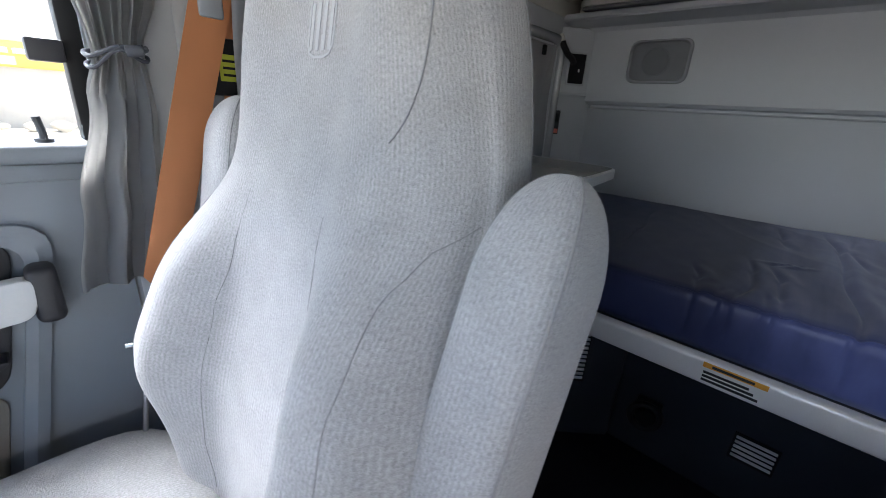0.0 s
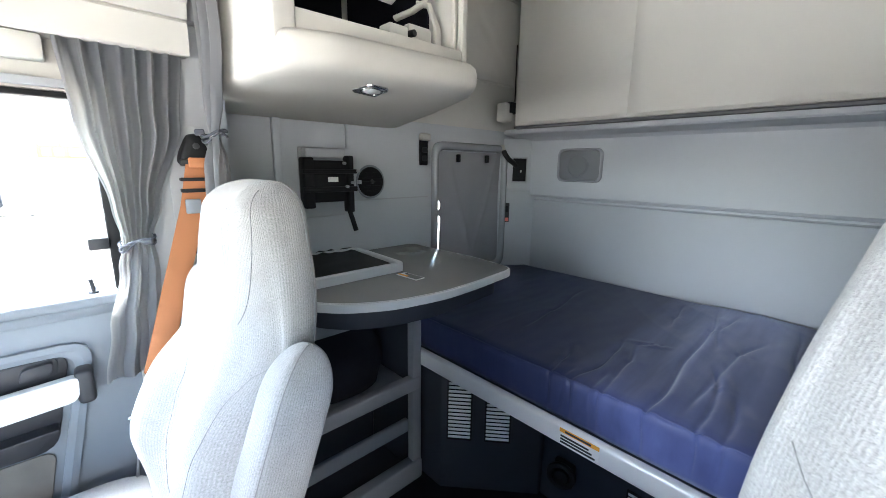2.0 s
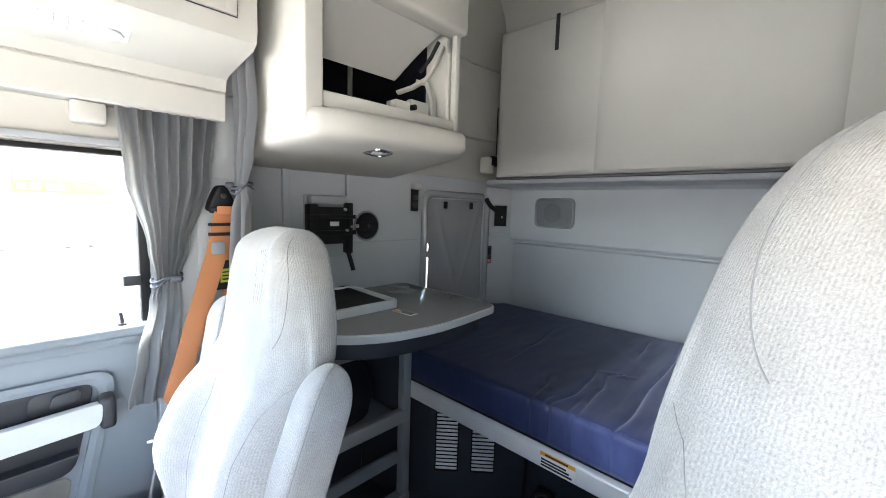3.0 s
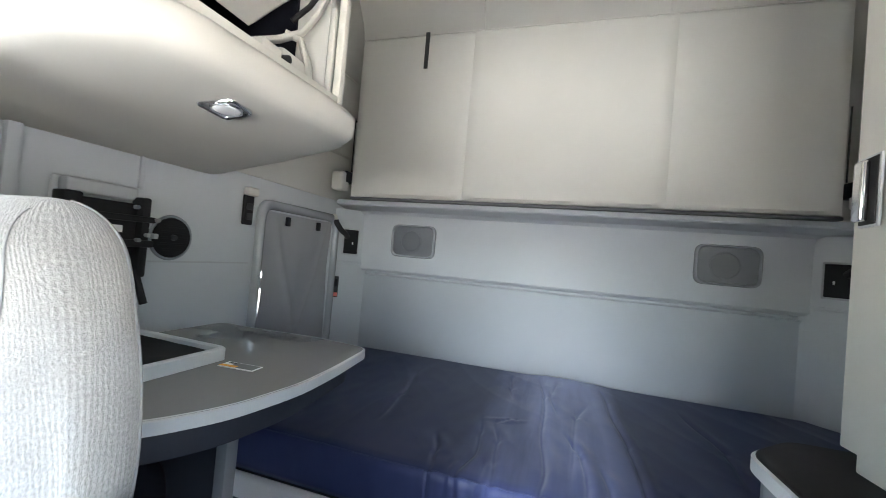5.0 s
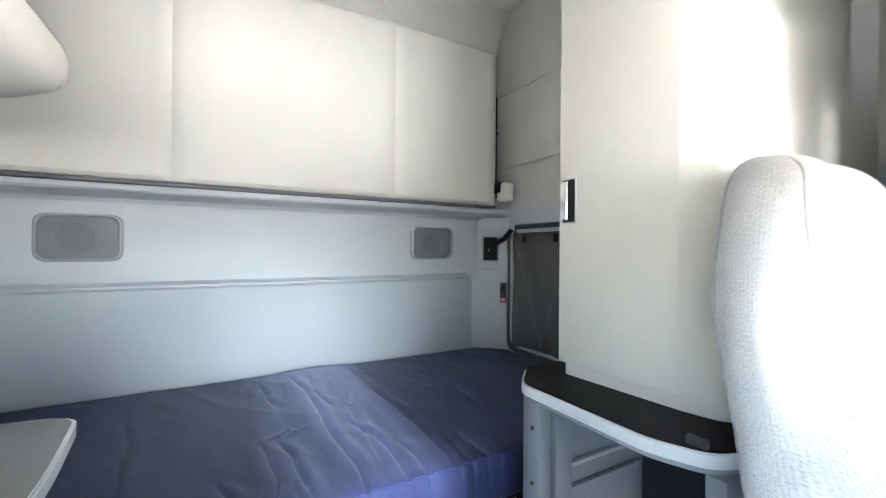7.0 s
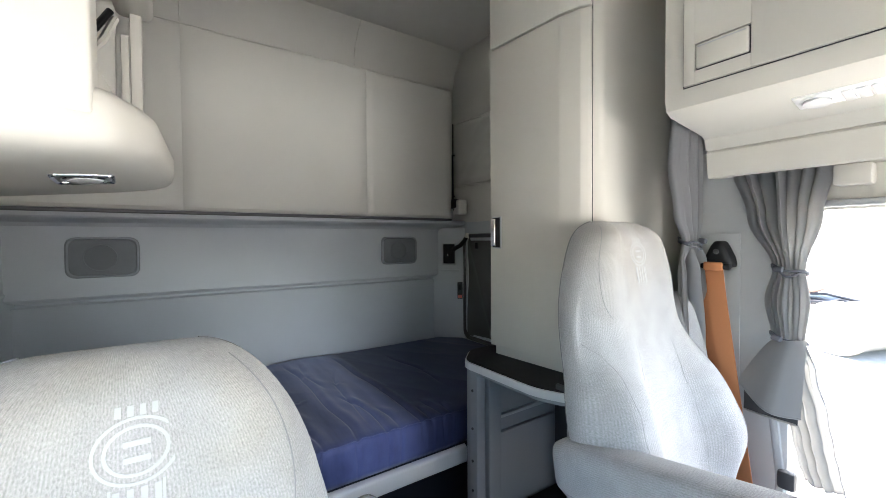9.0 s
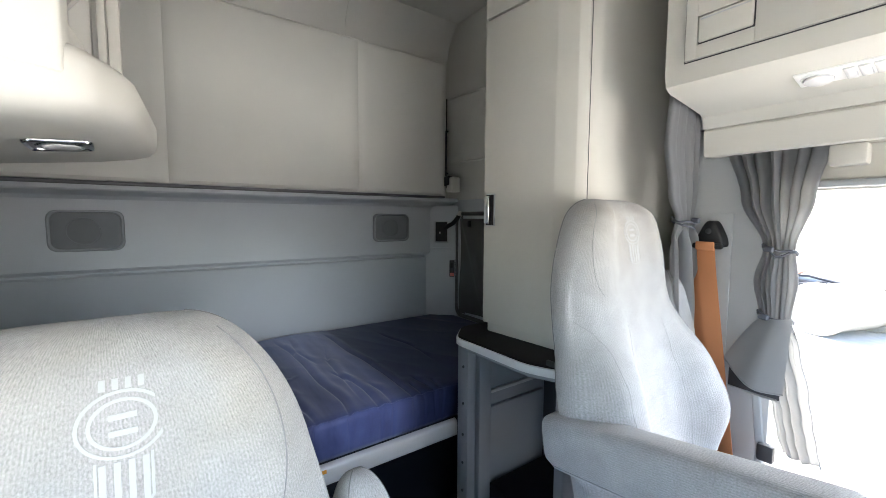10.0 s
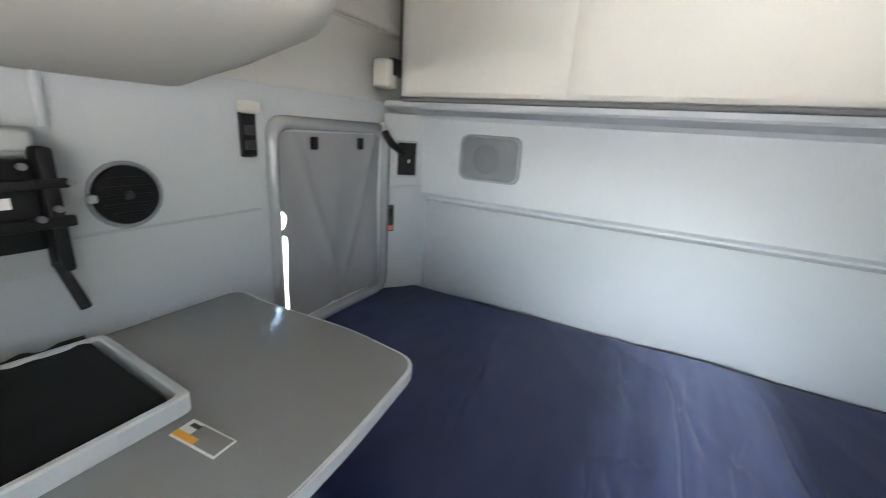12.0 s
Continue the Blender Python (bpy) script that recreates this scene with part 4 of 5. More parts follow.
part("inner_floor", rbox(-1.14, -0.56, 0.715, 1.20, 1.602, 1.612), M_CARPET, cab)
part("inner_back", rbox(-1.155, -1.14, 0.715, 1.20, 1.617, 2.08), M_CARPET, cab, "black cabinet lining")
rows = []
for i in range(13):
    t = i / 12
    x = -0.50 - 0.24 * t
    z = 1.935 - 0.02 * t - 0.125 * t * t
    y1 = 1.222 - 0.060 * t * t
    rows.append([(x, 0.745, z), (x, y1 - 0.02, z), (x + 0.004, y1, z + 0.022), (x + 0.004, 0.745, z + 0.014)])
flap = part("flap", loft(rows), M_VINYL, cab, "open flap, grey lined underside")
part("flap_edge", rbox(-0.565, -0.492, 0.735, 1.262, 1.915, 2.083, 0.016, 3), M_CREAM, flap, "rounded cream flap edge")
part("flap_arm", tube([(-0.560, 1.205, 1.885), (-0.580, 1.195, 1.830), (-0.610, 1.180, 1.780), (-0.650, 1.150, 1.752), (-0.70, 1.125, 1.738)], 0.015, 8, flat=0.5), M_CREAM, flap)
part("gas_strut", tube([(-0.565, 1.190, 1.895), (-0.590, 1.178, 1.845), (-0.622, 1.158, 1.800)], 0.007, 8), M_BLACK, flap, "black flap strut")
part("arm_bracket", tube([(-0.585, 1.192, 1.62), (-0.590, 1.194, 1.70), (-0.612, 1.182, 1.765), (-0.64, 1.160, 1.772)], 0.014, 8, flat=0.6), M_CREAM, cab)
part("latch_block", rbox(-0.602, -0.552, 0.998, 1.058, 1.628, 1.668, 0.005), M_CREAM, cab)
part("latch_knob", disc((-0.555, 1.072, 1.655), (1, 0.2, 0), 0.009, 0.022, 14, None, 0.002), M_BLACK, cab, "black latch knob")
part("latch_arm", rbox(-0.590, -0.560, 1.066, 1.150, 1.625, 1.685, 0.010), M_CREAM, cab)
part("rear_lining", rbox(-1.13, -0.66, 1.2185, 1.2255, 1.613, 2.05), M_CARPET, cab)
part("lining_pad", rbox(-1.05, -0.66, 0.72, 1.15, 1.617, 1.68, 0.02, 3), M_CARPET, cab)
spot = thing("spot_light", (-0.59, 0.975, 1.49), "chrome oval downlight under the overhead cabinet", "lamp")
flush = Matrix.Translation((-0.579, 0.956, 1.5002)) @ Vector((0, 0, 1)).rotation_difference(Vector((-0.07, 0.06, 1)).normalized()).to_matrix().to_4x4()
outer = rounded([(-0.040, -0.038), (0.042, -0.031), (0.038, 0.031), (-0.042, 0.039)], 0.013, 5)
rings = []
for i in range(len(outer) + 1):
    x, y = outer[i % len(outer)]
    rings.append([(x, y, 0.004), (x, y, -0.002), (x * 0.96, y * 0.95, -0.004), (x * 0.86, y * 0.80, -0.002), (x * 0.84, y * 0.77, 0.004)])
bm = loft(rings, caps=False)
bmesh.ops.transform(bm, verts=bm.verts, matrix=flush)
part("bezel", bm, M_CHROME, spot, smooth=50)
part("reflector", prism([(x * 0.87, y * 0.82) for x, y in outer], -0.0008, 0.003, m=flush), M_STEEL, spot)
part("bulb", disc(flush @ Vector((0, 0, -0.002)), flush.to_3x3() @ Vector((0, 0, 1)), 0.023, 0.007, 24, 0.026, 0.002), lens, spot, "clear round lens")
part("bulb_ring", ring(flush @ Vector((0, 0, -0.002)), flush.to_3x3() @ Vector((0, 0, 1)), 0.0275, 0.0026, 24, 6), M_CHROME, spot)

table = thing("table", (-0.85, 1.15, 0.86), "grey laminate table with pale edge, rounded corners", "table")
tp = rounded([(-1.16, 0.775), (-0.69, 0.780), (-0.592, 0.855), (-0.523, 0.98), (-0.493, 1.15), (-0.500, 1.30), (-0.528, 1.545), (-0.74, 1.572), (-1.05, 1.556), (-1.16, 1.57)], 0.055, 5)
part("tabletop", prism(tp, 0.905, 0.9315, 0.002), M_LAM, table)
c = Vector((-0.9, 1.15))
edge_o = [tuple(c + (Vector(p) - c) * 1.008) for p in tp]
rings = []
for i in range(len(tp) + 1):
    p, q = Vector(edge_o[i % len(tp)]), Vector(tp[i % len(tp)])
    if p.x < -1.15:
        p = q
    q = q + (c - q).normalized() * 0.004
    rings.append([(q.x, q.y, 0.9325), (p.x, p.y, 0.929), (p.x, p.y, 0.905), (q.x, q.y, 0.902)])
bm = loft(rings, caps=False)
bmesh.ops.remove_doubles(bm, verts=bm.verts, dist=1e-5)
part("edge_band", bm, M_EDGE, table, "pale rounded edge band")
apron = [tuple(c + (Vector(p) - c) * 0.90) for p in tp]
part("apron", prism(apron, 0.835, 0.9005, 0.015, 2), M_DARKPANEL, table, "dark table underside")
desk = thing("writing_tray", (-0.95, 1.0, 0.932), "raised tray with dark inlay on the table", "tray")
tray_out = rounded([(-1.13, 0.80), (-0.765, 0.80), (-0.765, 1.205), (-1.10, 1.218)], 0.02)
tray_mid = Vector((-0.95, 1.005))
rings = []
for i in range(len(tray_out) + 1):
    p = Vector(tray_out[i % len(tray_out)])
    q = tray_mid + Vector(((p.x - tray_mid.x) * 0.915, (p.y - tray_mid.y) * 0.925))
    rings.append([(p.x, p.y, 0.9325), (p.x, p.y, 0.962), ((p.x * 3 + q.x) / 4, (p.y * 3 + q.y) / 4, 0.966), ((p.x + 3 * q.x) / 4, (p.y + 3 * q.y) / 4, 0.966), (q.x, q.y, 0.962), (q.x, q.y, 0.9325)])
part("rim", loft(rings, caps=False), M_EDGE, desk, "pale grey tray rim")
rows = []
for i in range(31):
    x = -1.120 + 0.327 * i / 30
    row = []
    for k in range(37):
        y = 0.812 + (0.366 + 0.014 * (1 - i / 30)) * k / 36
        far = max(0, 1 - (x + 1.128) / 0.10)
        row.append((x, y, 0.956 + 0.002 * noise.noise(Vector((x * 14, y * 14, 3))) + far * (0.004 + 0.018 * max(0, noise.noise(Vector((x * 22, y * 26, 6)))))))
    rows.append(row)
part("inlay", loft(rows, closed=False), M_BLACK, desk, "crumpled dark mat", 80).modifiers.new("thickness", "SOLIDIFY").thickness = 0.002
cardob = thing("instruction_card", (-0.690, 1.172, 0.9325), "small white and orange card lying on the table", "card")
rotc = Matrix.Translation((-0.690, 1.172, 0.9335)) @ Matrix.Rotation(radians(4), 4, "Z")
part("sheet", rbox(-0.050, 0.050, -0.020, 0.020, -0.001, 0.001, m=rotc), M_WHITE, cardob)
part("grey_field", rbox(-0.022, 0.047, -0.017, 0.017, 0.0012, 0.0016, m=rotc), M_LAM, cardob)
part("orange_field", rbox(-0.048, 0.000, -0.018, -0.006, 0.0018, 0.0022, m=rotc), M_AMBER, cardob)
part("print_bar", rbox(-0.040, -0.020, 0.006, 0.014, 0.0018, 0.0022, m=rotc), M_PRINT, cardob)

shelf = thing("shelf_unit", (-0.98, 1.05, FLOOR), "grey open shelf unit with retaining bars under the table", "shelf")
part("post", rbox(-0.855, -0.815, 1.285, 1.330, FLOOR, 0.84, 0.006), M_SHELF, shelf)
part("post", rbox(-0.855, -0.820, 0.755, 0.79, FLOOR, 0.84, 0.006), M_SHELF, shelf)
# Rear and back panels coloured darker than the rest, standing in for recess shade.
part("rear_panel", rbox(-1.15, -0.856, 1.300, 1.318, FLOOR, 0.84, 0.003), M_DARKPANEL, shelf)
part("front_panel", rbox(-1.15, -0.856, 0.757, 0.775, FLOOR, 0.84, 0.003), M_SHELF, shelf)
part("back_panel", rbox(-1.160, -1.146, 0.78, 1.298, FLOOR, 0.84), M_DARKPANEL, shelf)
part("top_bar", rbox(-0.850, -0.825, 0.792, 1.284, 0.735, 0.785, 0.004), M_SHELF, shelf)
part("shelf_board", rbox(-1.145, -0.835, 0.778, 1.298, 0.385, 0.405, 0.003), M_SHELF, shelf)
part("shelf_lip", rbox(-0.852, -0.812, 0.792, 1.320, 0.385, 0.445, 0.008, 3), M_SHELF, shelf)
part("retaining_bar", rbox(-0.850, -0.828, 0.792, 1.270, 0.195, 0.255, 0.006, 3), M_SHELF, shelf)
part("bottom_rail", rbox(-0.860, -0.806, 0.792, 1.330, FLOOR + 0.001, 0.045, 0.010, 3), M_SHELF, shelf)
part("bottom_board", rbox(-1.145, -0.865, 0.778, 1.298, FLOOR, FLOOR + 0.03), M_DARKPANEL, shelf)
bag = thing("dark_bag", (-1.0, 1.05, 0.406), "crumpled black cloth bag on the shelf", "bag")
rings = []
for i in range(13):
    v = i / 12
    z = 0.406 + 0.30 * v
    r = (0.9 + 0.1 * math.sin(3 * v)) * (1 - v ** 4 * 0.6) if v < 1 else 0.3
    rings.append([(-1.01 + 0.10 * r * math.cos(a) * (1 + 0.12 * noise.noise(Vector((math.cos(a) * 2, math.sin(a) * 2, z * 9)))), 1.06 + 0.19 * r * math.sin(a) * (1 + 0.10 * noise.noise(Vector((math.sin(a) * 2.5, z * 11, 4)))), z) for a in [2 * math.pi * k / 28 for k in range(28)]])
part("sack", loft(rings), M_CARPET, bag, smooth=60)

vent = thing("air_vent", (-1.165, 1.324, 1.20), "round black air vent in the side wall", "vent")
part("bezel", ring((-1.160, 1.324, 1.237), (1, 0, 0), 0.069, 0.005), M_DOOR, vent)
part("bowl", disc((-1.158, 1.324, 1.237), (1, 0, 0), 0.068, 0.016, 30, 0.062, 0.003), M_BLACK, vent)
for i in range(5):
    z = 1.236 + (i - 2) * 0.019
    half = math.sqrt(0.050 ** 2 - ((i - 2) * 0.019) ** 2)
    part("blade", rbox(-1.151, -1.146, 1.324 - half, 1.324 + half, z - 0.0035, z + 0.0035, 0.001, 1), M_BLACK, vent)
part("hub", disc((-1.145, 1.324, 1.238), (1, 0, 0), 0.010, 0.012, 14, 0.008), M_DOORDARK, vent)
part("thumb_tab", rbox(-1.150, -1.130, 1.260 - 0.012, 1.260 + 0.002, 1.230, 1.246, 0.003), M_TRIM, vent, "pale thumb tab")

sw = thing("light_switch", (-1.165, 1.63, 1.31), "black switch strip with a white cap beside the hatch", "switch")
part("plate", rbox(-1.164, -1.150, 1.605, 1.655, 1.312, 1.432, 0.006, 3), M_BLACK, sw)
part("cap", rbox(-1.164, -1.128, 1.603, 1.657, 1.428, 1.462, 0.010, 3), M_CREAM, sw, "white rounded cap")
for z in (1.345, 1.385):
    part("rocker", rbox(-1.151, -1.143, 1.614, 1.646, z - 0.013, z + 0.013, 0.004), M_DOORDARK, sw)

tv = thing("screen_mount", (-1.165, 1.12, 1.06), "black metal screen bracket bolted to a grey wall plate", "bracket")
part("wall_plate", rbox(-1.163, -1.148, 1.02, 1.215, 1.10, 1.375, 0.008, 3), M_TRIM, tv, "grey wall plate")
part("plate_ledge", rbox(-1.150, -1.108, 1.03, 1.20, 1.335, 1.372, 0.008, 3), M_TRIM, tv)
part("main_plate", rbox(-1.105, -1.085, 1.05, 1.185, 1.165, 1.325, 0.006), M_BLACK, tv)
part("side_arm", rbox(-1.12, -1.07, 1.005, 1.045, 1.145, 1.335, 0.006), M_BLACK, tv)
part("side_arm", rbox(-1.12, -1.07, 1.188, 1.212, 1.12, 1.345, 0.006), M_BLACK, tv)
part("cross_bar", rbox(-1.082, -1.066, 1.00, 1.225, 1.205, 1.225, 0.004), M_BLACK, tv)
part("cross_bar", rbox(-1.082, -1.066, 1.00, 1.225, 1.275, 1.292, 0.004), M_BLACK, tv)
part("pivot", disc((-1.115, 1.12, 1.245), (1, 0, 0), 0.030, 0.05, 18), M_BLACK, tv)
part("lever", tube([(-1.085, 1.19, 1.14), (-1.075, 1.198, 1.10), (-1.065, 1.210, 1.045)], 0.010, 8), M_BLACK, tv)
part("sticker", rbox(-1.0845, -1.0835, 1.105, 1.148, 1.243, 1.262), M_WHITE, tv, "small white sticker")
for y, z in ((1.165, 1.315), (1.225, 1.285), (1.20, 1.24), (1.175, 1.225)):
    part("bolt", disc((-1.062, y, z), (1, 0, 0), 0.006, 0.012, 10), M_STEEL, tv)
for o in (tv,):
    o.location.y -= 0.022
structure("trim", rbox(-1.163, -1.152, 1.205, 1.219, 1.376, 1.50, 0.003), M_WALL, "upright ridge on the side wall", "trim")
structure("trim", rbox(-1.163, -1.140, 0.905, 0.935, 0.94, 1.49, 0.006), M_WALL, "upright ridge at the front of the side wall", "trim")

# ---- east side of the sleeper: wardrobe on a counter ----
ward = thing("wardrobe", (0.85, 1.0, 0.972), "tall cream wardrobe cabinet standing on a dark counter", "wardrobe")
wp = [(0.545, 1.205), (0.575, 0.91), (0.592, 0.845), (0.635, 0.805), (1.20, 0.775), (1.20, 1.205)]
part("body", prism(rounded(wp, 0.012, 3), 0.9575, 2.60, 0.004), M_CREAM, ward, smooth=40)
door_line = [(0.527, 1.207), (0.545, 1.207), (0.577, 0.912), (0.594, 0.846), (0.609, 0.824), (0.594, 0.818), (0.575, 0.842), (0.557, 0.908)]
wd = part("door", prism(door_line, 0.994, 2.094, 0.003), M_CREAM, ward, smooth=25)
part("upper_door", prism(door_line, 2.101, 2.45, 0.003), M_CREAM, ward, smooth=25)
part("door_gap", prism([(0.6105, 0.8290), (0.6137, 0.8260), (0.6117, 0.8238), (0.6085, 0.8268)], 0.994, 2.45), M_DOORDARK, ward, "dark gap beside the door")
rh = Matrix.Translation((0.5275, 1.158, 1.418)) @ Matrix.Rotation(radians(-5.7), 4, "Z")
part("handle_frame", rbox(-0.0035, 0.001, -0.013, 0.041, -0.059, 0.059, 0.0015, 2, m=rh), M_TRIM, wd)
part("handle_recess", rbox(-0.0050, 0.002, -0.008, 0.037, -0.055, 0.055, 0.001, 1, m=rh), M_BLACK, wd, "black handle recess")
part("handle", rbox(-0.017, -0.0052, 0.008, 0.034, -0.050, 0.050, 0.004, 3, m=rh), M_CHROME, wd, "chrome latch handle")
cnt = thing("counter", (0.8, 1.0, FLOOR), "grey open counter cabinet with a dark laminate top", "counter")
cp = rounded([(0.404, 1.205), (0.415, 0.88), (0.455, 0.790), (0.52, 0.765), (1.20, 0.755), (1.20, 1.30), (0.50, 1.30)], 0.03, 4)
part("top", prism(cp, 0.932, 0.957, 0.002), M_DARKLAM, cnt, "dark worn laminate top")
cc = Vector((0.85, 1.03))
rings = []
for i in range(len(cp) + 1):
    p = Vector(cp[i % len(cp)])
    o = p + (p - cc).normalized() * 0.006
    q = p + (cc - p).normalized() * 0.003
    rings.append([(q.x, q.y, 0.954), (o.x, o.y, 0.951), (o.x, o.y, 0.928), (q.x, q.y, 0.926)])
bm = loft(rings, caps=False)
bmesh.ops.remove_doubles(bm, verts=bm.verts, dist=1e-5)
part("edge_band", bm, M_EDGE, cnt, "pale edge band")
part("under_top", prism([tuple(cc + (Vector(p) - cc) * 0.97) for p in cp], 0.910, 0.931), M_SHELF, cnt)
part("end_panel", rbox(0.435, 1.19, 1.215, 1.240, FLOOR, 0.909, 0.003), M_SHELF, cnt)
part("end_post", rbox(0.428, 0.468, 1.170, 1.2145, FLOOR, 0.909, 0.004), M_SHELF, cnt)
part("inner_post", rbox(0.50, 0.56, 1.186, 1.2145, FLOOR, 0.909, 0.003), M_SHELF, cnt)
# Back panel coloured dark to stand in for the shade inside the counter.
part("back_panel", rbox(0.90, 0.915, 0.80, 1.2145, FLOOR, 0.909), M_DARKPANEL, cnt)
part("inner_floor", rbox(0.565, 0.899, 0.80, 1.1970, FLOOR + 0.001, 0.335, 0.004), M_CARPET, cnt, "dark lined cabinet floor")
part("front_post", rbox(0.47, 0.53, 0.775, 0.81, FLOOR, 0.909, 0.004), M_SHELF, cnt)
part("runner", rbox(0.56, 0.88, 1.198, 1.2147, 0.70, 0.712, 0.002), M_TRIM, cnt)
part("runner", rbox(0.56, 0.88, 1.198, 1.2147, 0.635, 0.645, 0.002), M_SHELF, cnt)
part("base_foot", prism([(0.415, 1.213), (0.53, 1.213), (0.56, 1.06), (0.47, 1.06)], FLOOR, 0.03, 0.010, 2), M_SHELF, cnt)
part("hinge_plate", rbox(0.505, 0.545, 1.180, 1.1855, 0.24, 0.275, 0.002), M_BLACK, cnt)
for z in (0.20, 0.36, 0.47, 0.58, 0.70, 0.84):
    part("screw", disc((0.427, 1.195, z), (1, 0, 0), 0.005, 0.004, 10), M_DOORDARK, cnt)
part("catch", rbox(0.446, 0.458, 0.795, 0.830, 0.9575, 0.974, 0.003), M_DOORDARK, cnt)

# ---- seats ----
SEAT_W = [(0.44, 0.1937), (0.52, 0.2353), (0.62, 0.2674), (0.7, 0.2878), (0.8, 0.274), (0.88, 0.2445), (0.96, 0.2386), (1.05, 0.2197), (1.14, 0.1968), (1.2, 0.1795)]
SEAT_T = [(0.44, 0.1355), (0.7, 0.112), (0.9, 0.1362), (1.05, 0.1512), (1.2, 0.1303)]
SEAT_WING = [(0.44, 0.03), (0.60, 0.045), (0.72, 0.086), (0.85, 0.072), (0.97, 0.008), (1.05, 0.007)]
SEAT_BEVEL = [(0.86, 0.0), (1.0, 0.029), (1.15, 0.006), (1.29, -0.010)]
SEAT_TOP = 1.2728


def soft(table, z):
    return sum(lerp(table, z + d) for d in (-0.045, -0.03, -0.015, 0, 0.015, 0.03, 0.045)) / 7


def seat_axis(z):
    """How far back the middle of the backrest's front lies."""
    return 0.4263 + 0.1593 * (z - 0.50) - 0.017 * math.exp(-((z - 0.66) / 0.13) ** 2) + 0.0147 * max(0, z - 1.0)


def seat_point(a, z):
    w, t = soft(SEAT_W, z), soft(SEAT_T, z)
    top = SEAT_TOP - z
    kw = math.sqrt(max(0.0, 1 - (1 - min(1, top / 0.141)) ** 2)) if top < 0.141 else 1.0
    kt = math.sqrt(max(0.0, 1 - (1 - min(1, top / 0.060)) ** 2)) if top < 0.060 else 1.0
    kw = 0.34 + 0.66 * kw if top < 0.141 else 1.0
    c, s = math.cos(a), math.sin(a)
    u = abs(c) ** 0.50
    x = w * kw * math.copysign(u, c)
    y = t / 2 * kt * math.copysign(abs(s) ** 0.55, s)
    if s < 0:
        k = max(0, min(1, (u - 0.30) / 0.46))
        k = k * k * (3 - 2 * k)
        y += 0.016 * (1 - k) * max(0, min(1, (z - 0.93) / 0.10)) * kt
        y += min(1, abs(s) / 0.25) * (soft(SEAT_BEVEL, z) * max(0, (u - 0.5) / 0.5) - soft(SEAT_WING, z) * k * (1 - max(0, (u - 0.88) / 0.12) ** 2 * 0.9)) * kt
        x *= 1 - 0.13 * abs(s)
    return Vector((x, seat_axis(z) + t / 2 + y + 0.012 * (1 - kt), z))


def seat_front(x, z):
    """The front of the backrest at a place across it."""
    lo, hi = -math.pi, 0.0
    for _ in range(40):
        mid = (lo + hi) / 2
        if seat_point(mid, z).x < x:
            lo = mid
        else:
            hi = mid
    return seat_point(mid, z)


def armrest(name, pts, parent, label):
    """A padded arm along a line, rounded at both ends, piped along its front edges."""
    k = len(pts) - 1
    rings, edge = [], {-0.62: [], -2.52: []}
    for i, (x, y, z, wx, wd) in enumerate(pts):
        d = (Vector(pts[min(i + 1, k)][:3]) - Vector(pts[max(i - 1, 0)][:3])).normalized()
        side = Vector((1, 0, 0))
        v = d.cross(side).normalized()

        def at(a):
            c, s = math.cos(a), math.sin(a)
            return Vector((x, y, z)) + side * wx * math.copysign(abs(c) ** 0.48, c) + v * wd * math.copysign(abs(s) ** 0.48, s)

        rings.append([at(2 * math.pi * j / 36) for j in range(36)])
        for a in edge:
            edge[a].append(at(a))
    arm = part(name, cloth_uv(loft(rings), rings), M_SEAT, parent, label, smooth=75)
    for line in edge.values():
        part("seam", tube(line[2:-1], 0.0010, 6), M_SEAM, arm)
    return arm


def on_seat(line, w):
    """A flat woven strip along a line of places on the front of the backrest."""
    rows = []
    k = len(line) - 1
    for i, (x, z) in enumerate(line):
        d = Vector((line[min(i + 1, k)][0] - line[max(i - 1, 0)][0], line[min(i + 1, k)][1] - line[max(i - 1, 0)][1])).normalized()
        q = Vector((-d.y, d.x)) * w / 2
        a, c = seat_front(x - q.x, z - q.y), seat_front(x + q.x, z + q.y)
        o = Vector((0, -0.0007, 0))
        rows.append([a + o, c + o, c - o, a - o])
    return loft(rows)


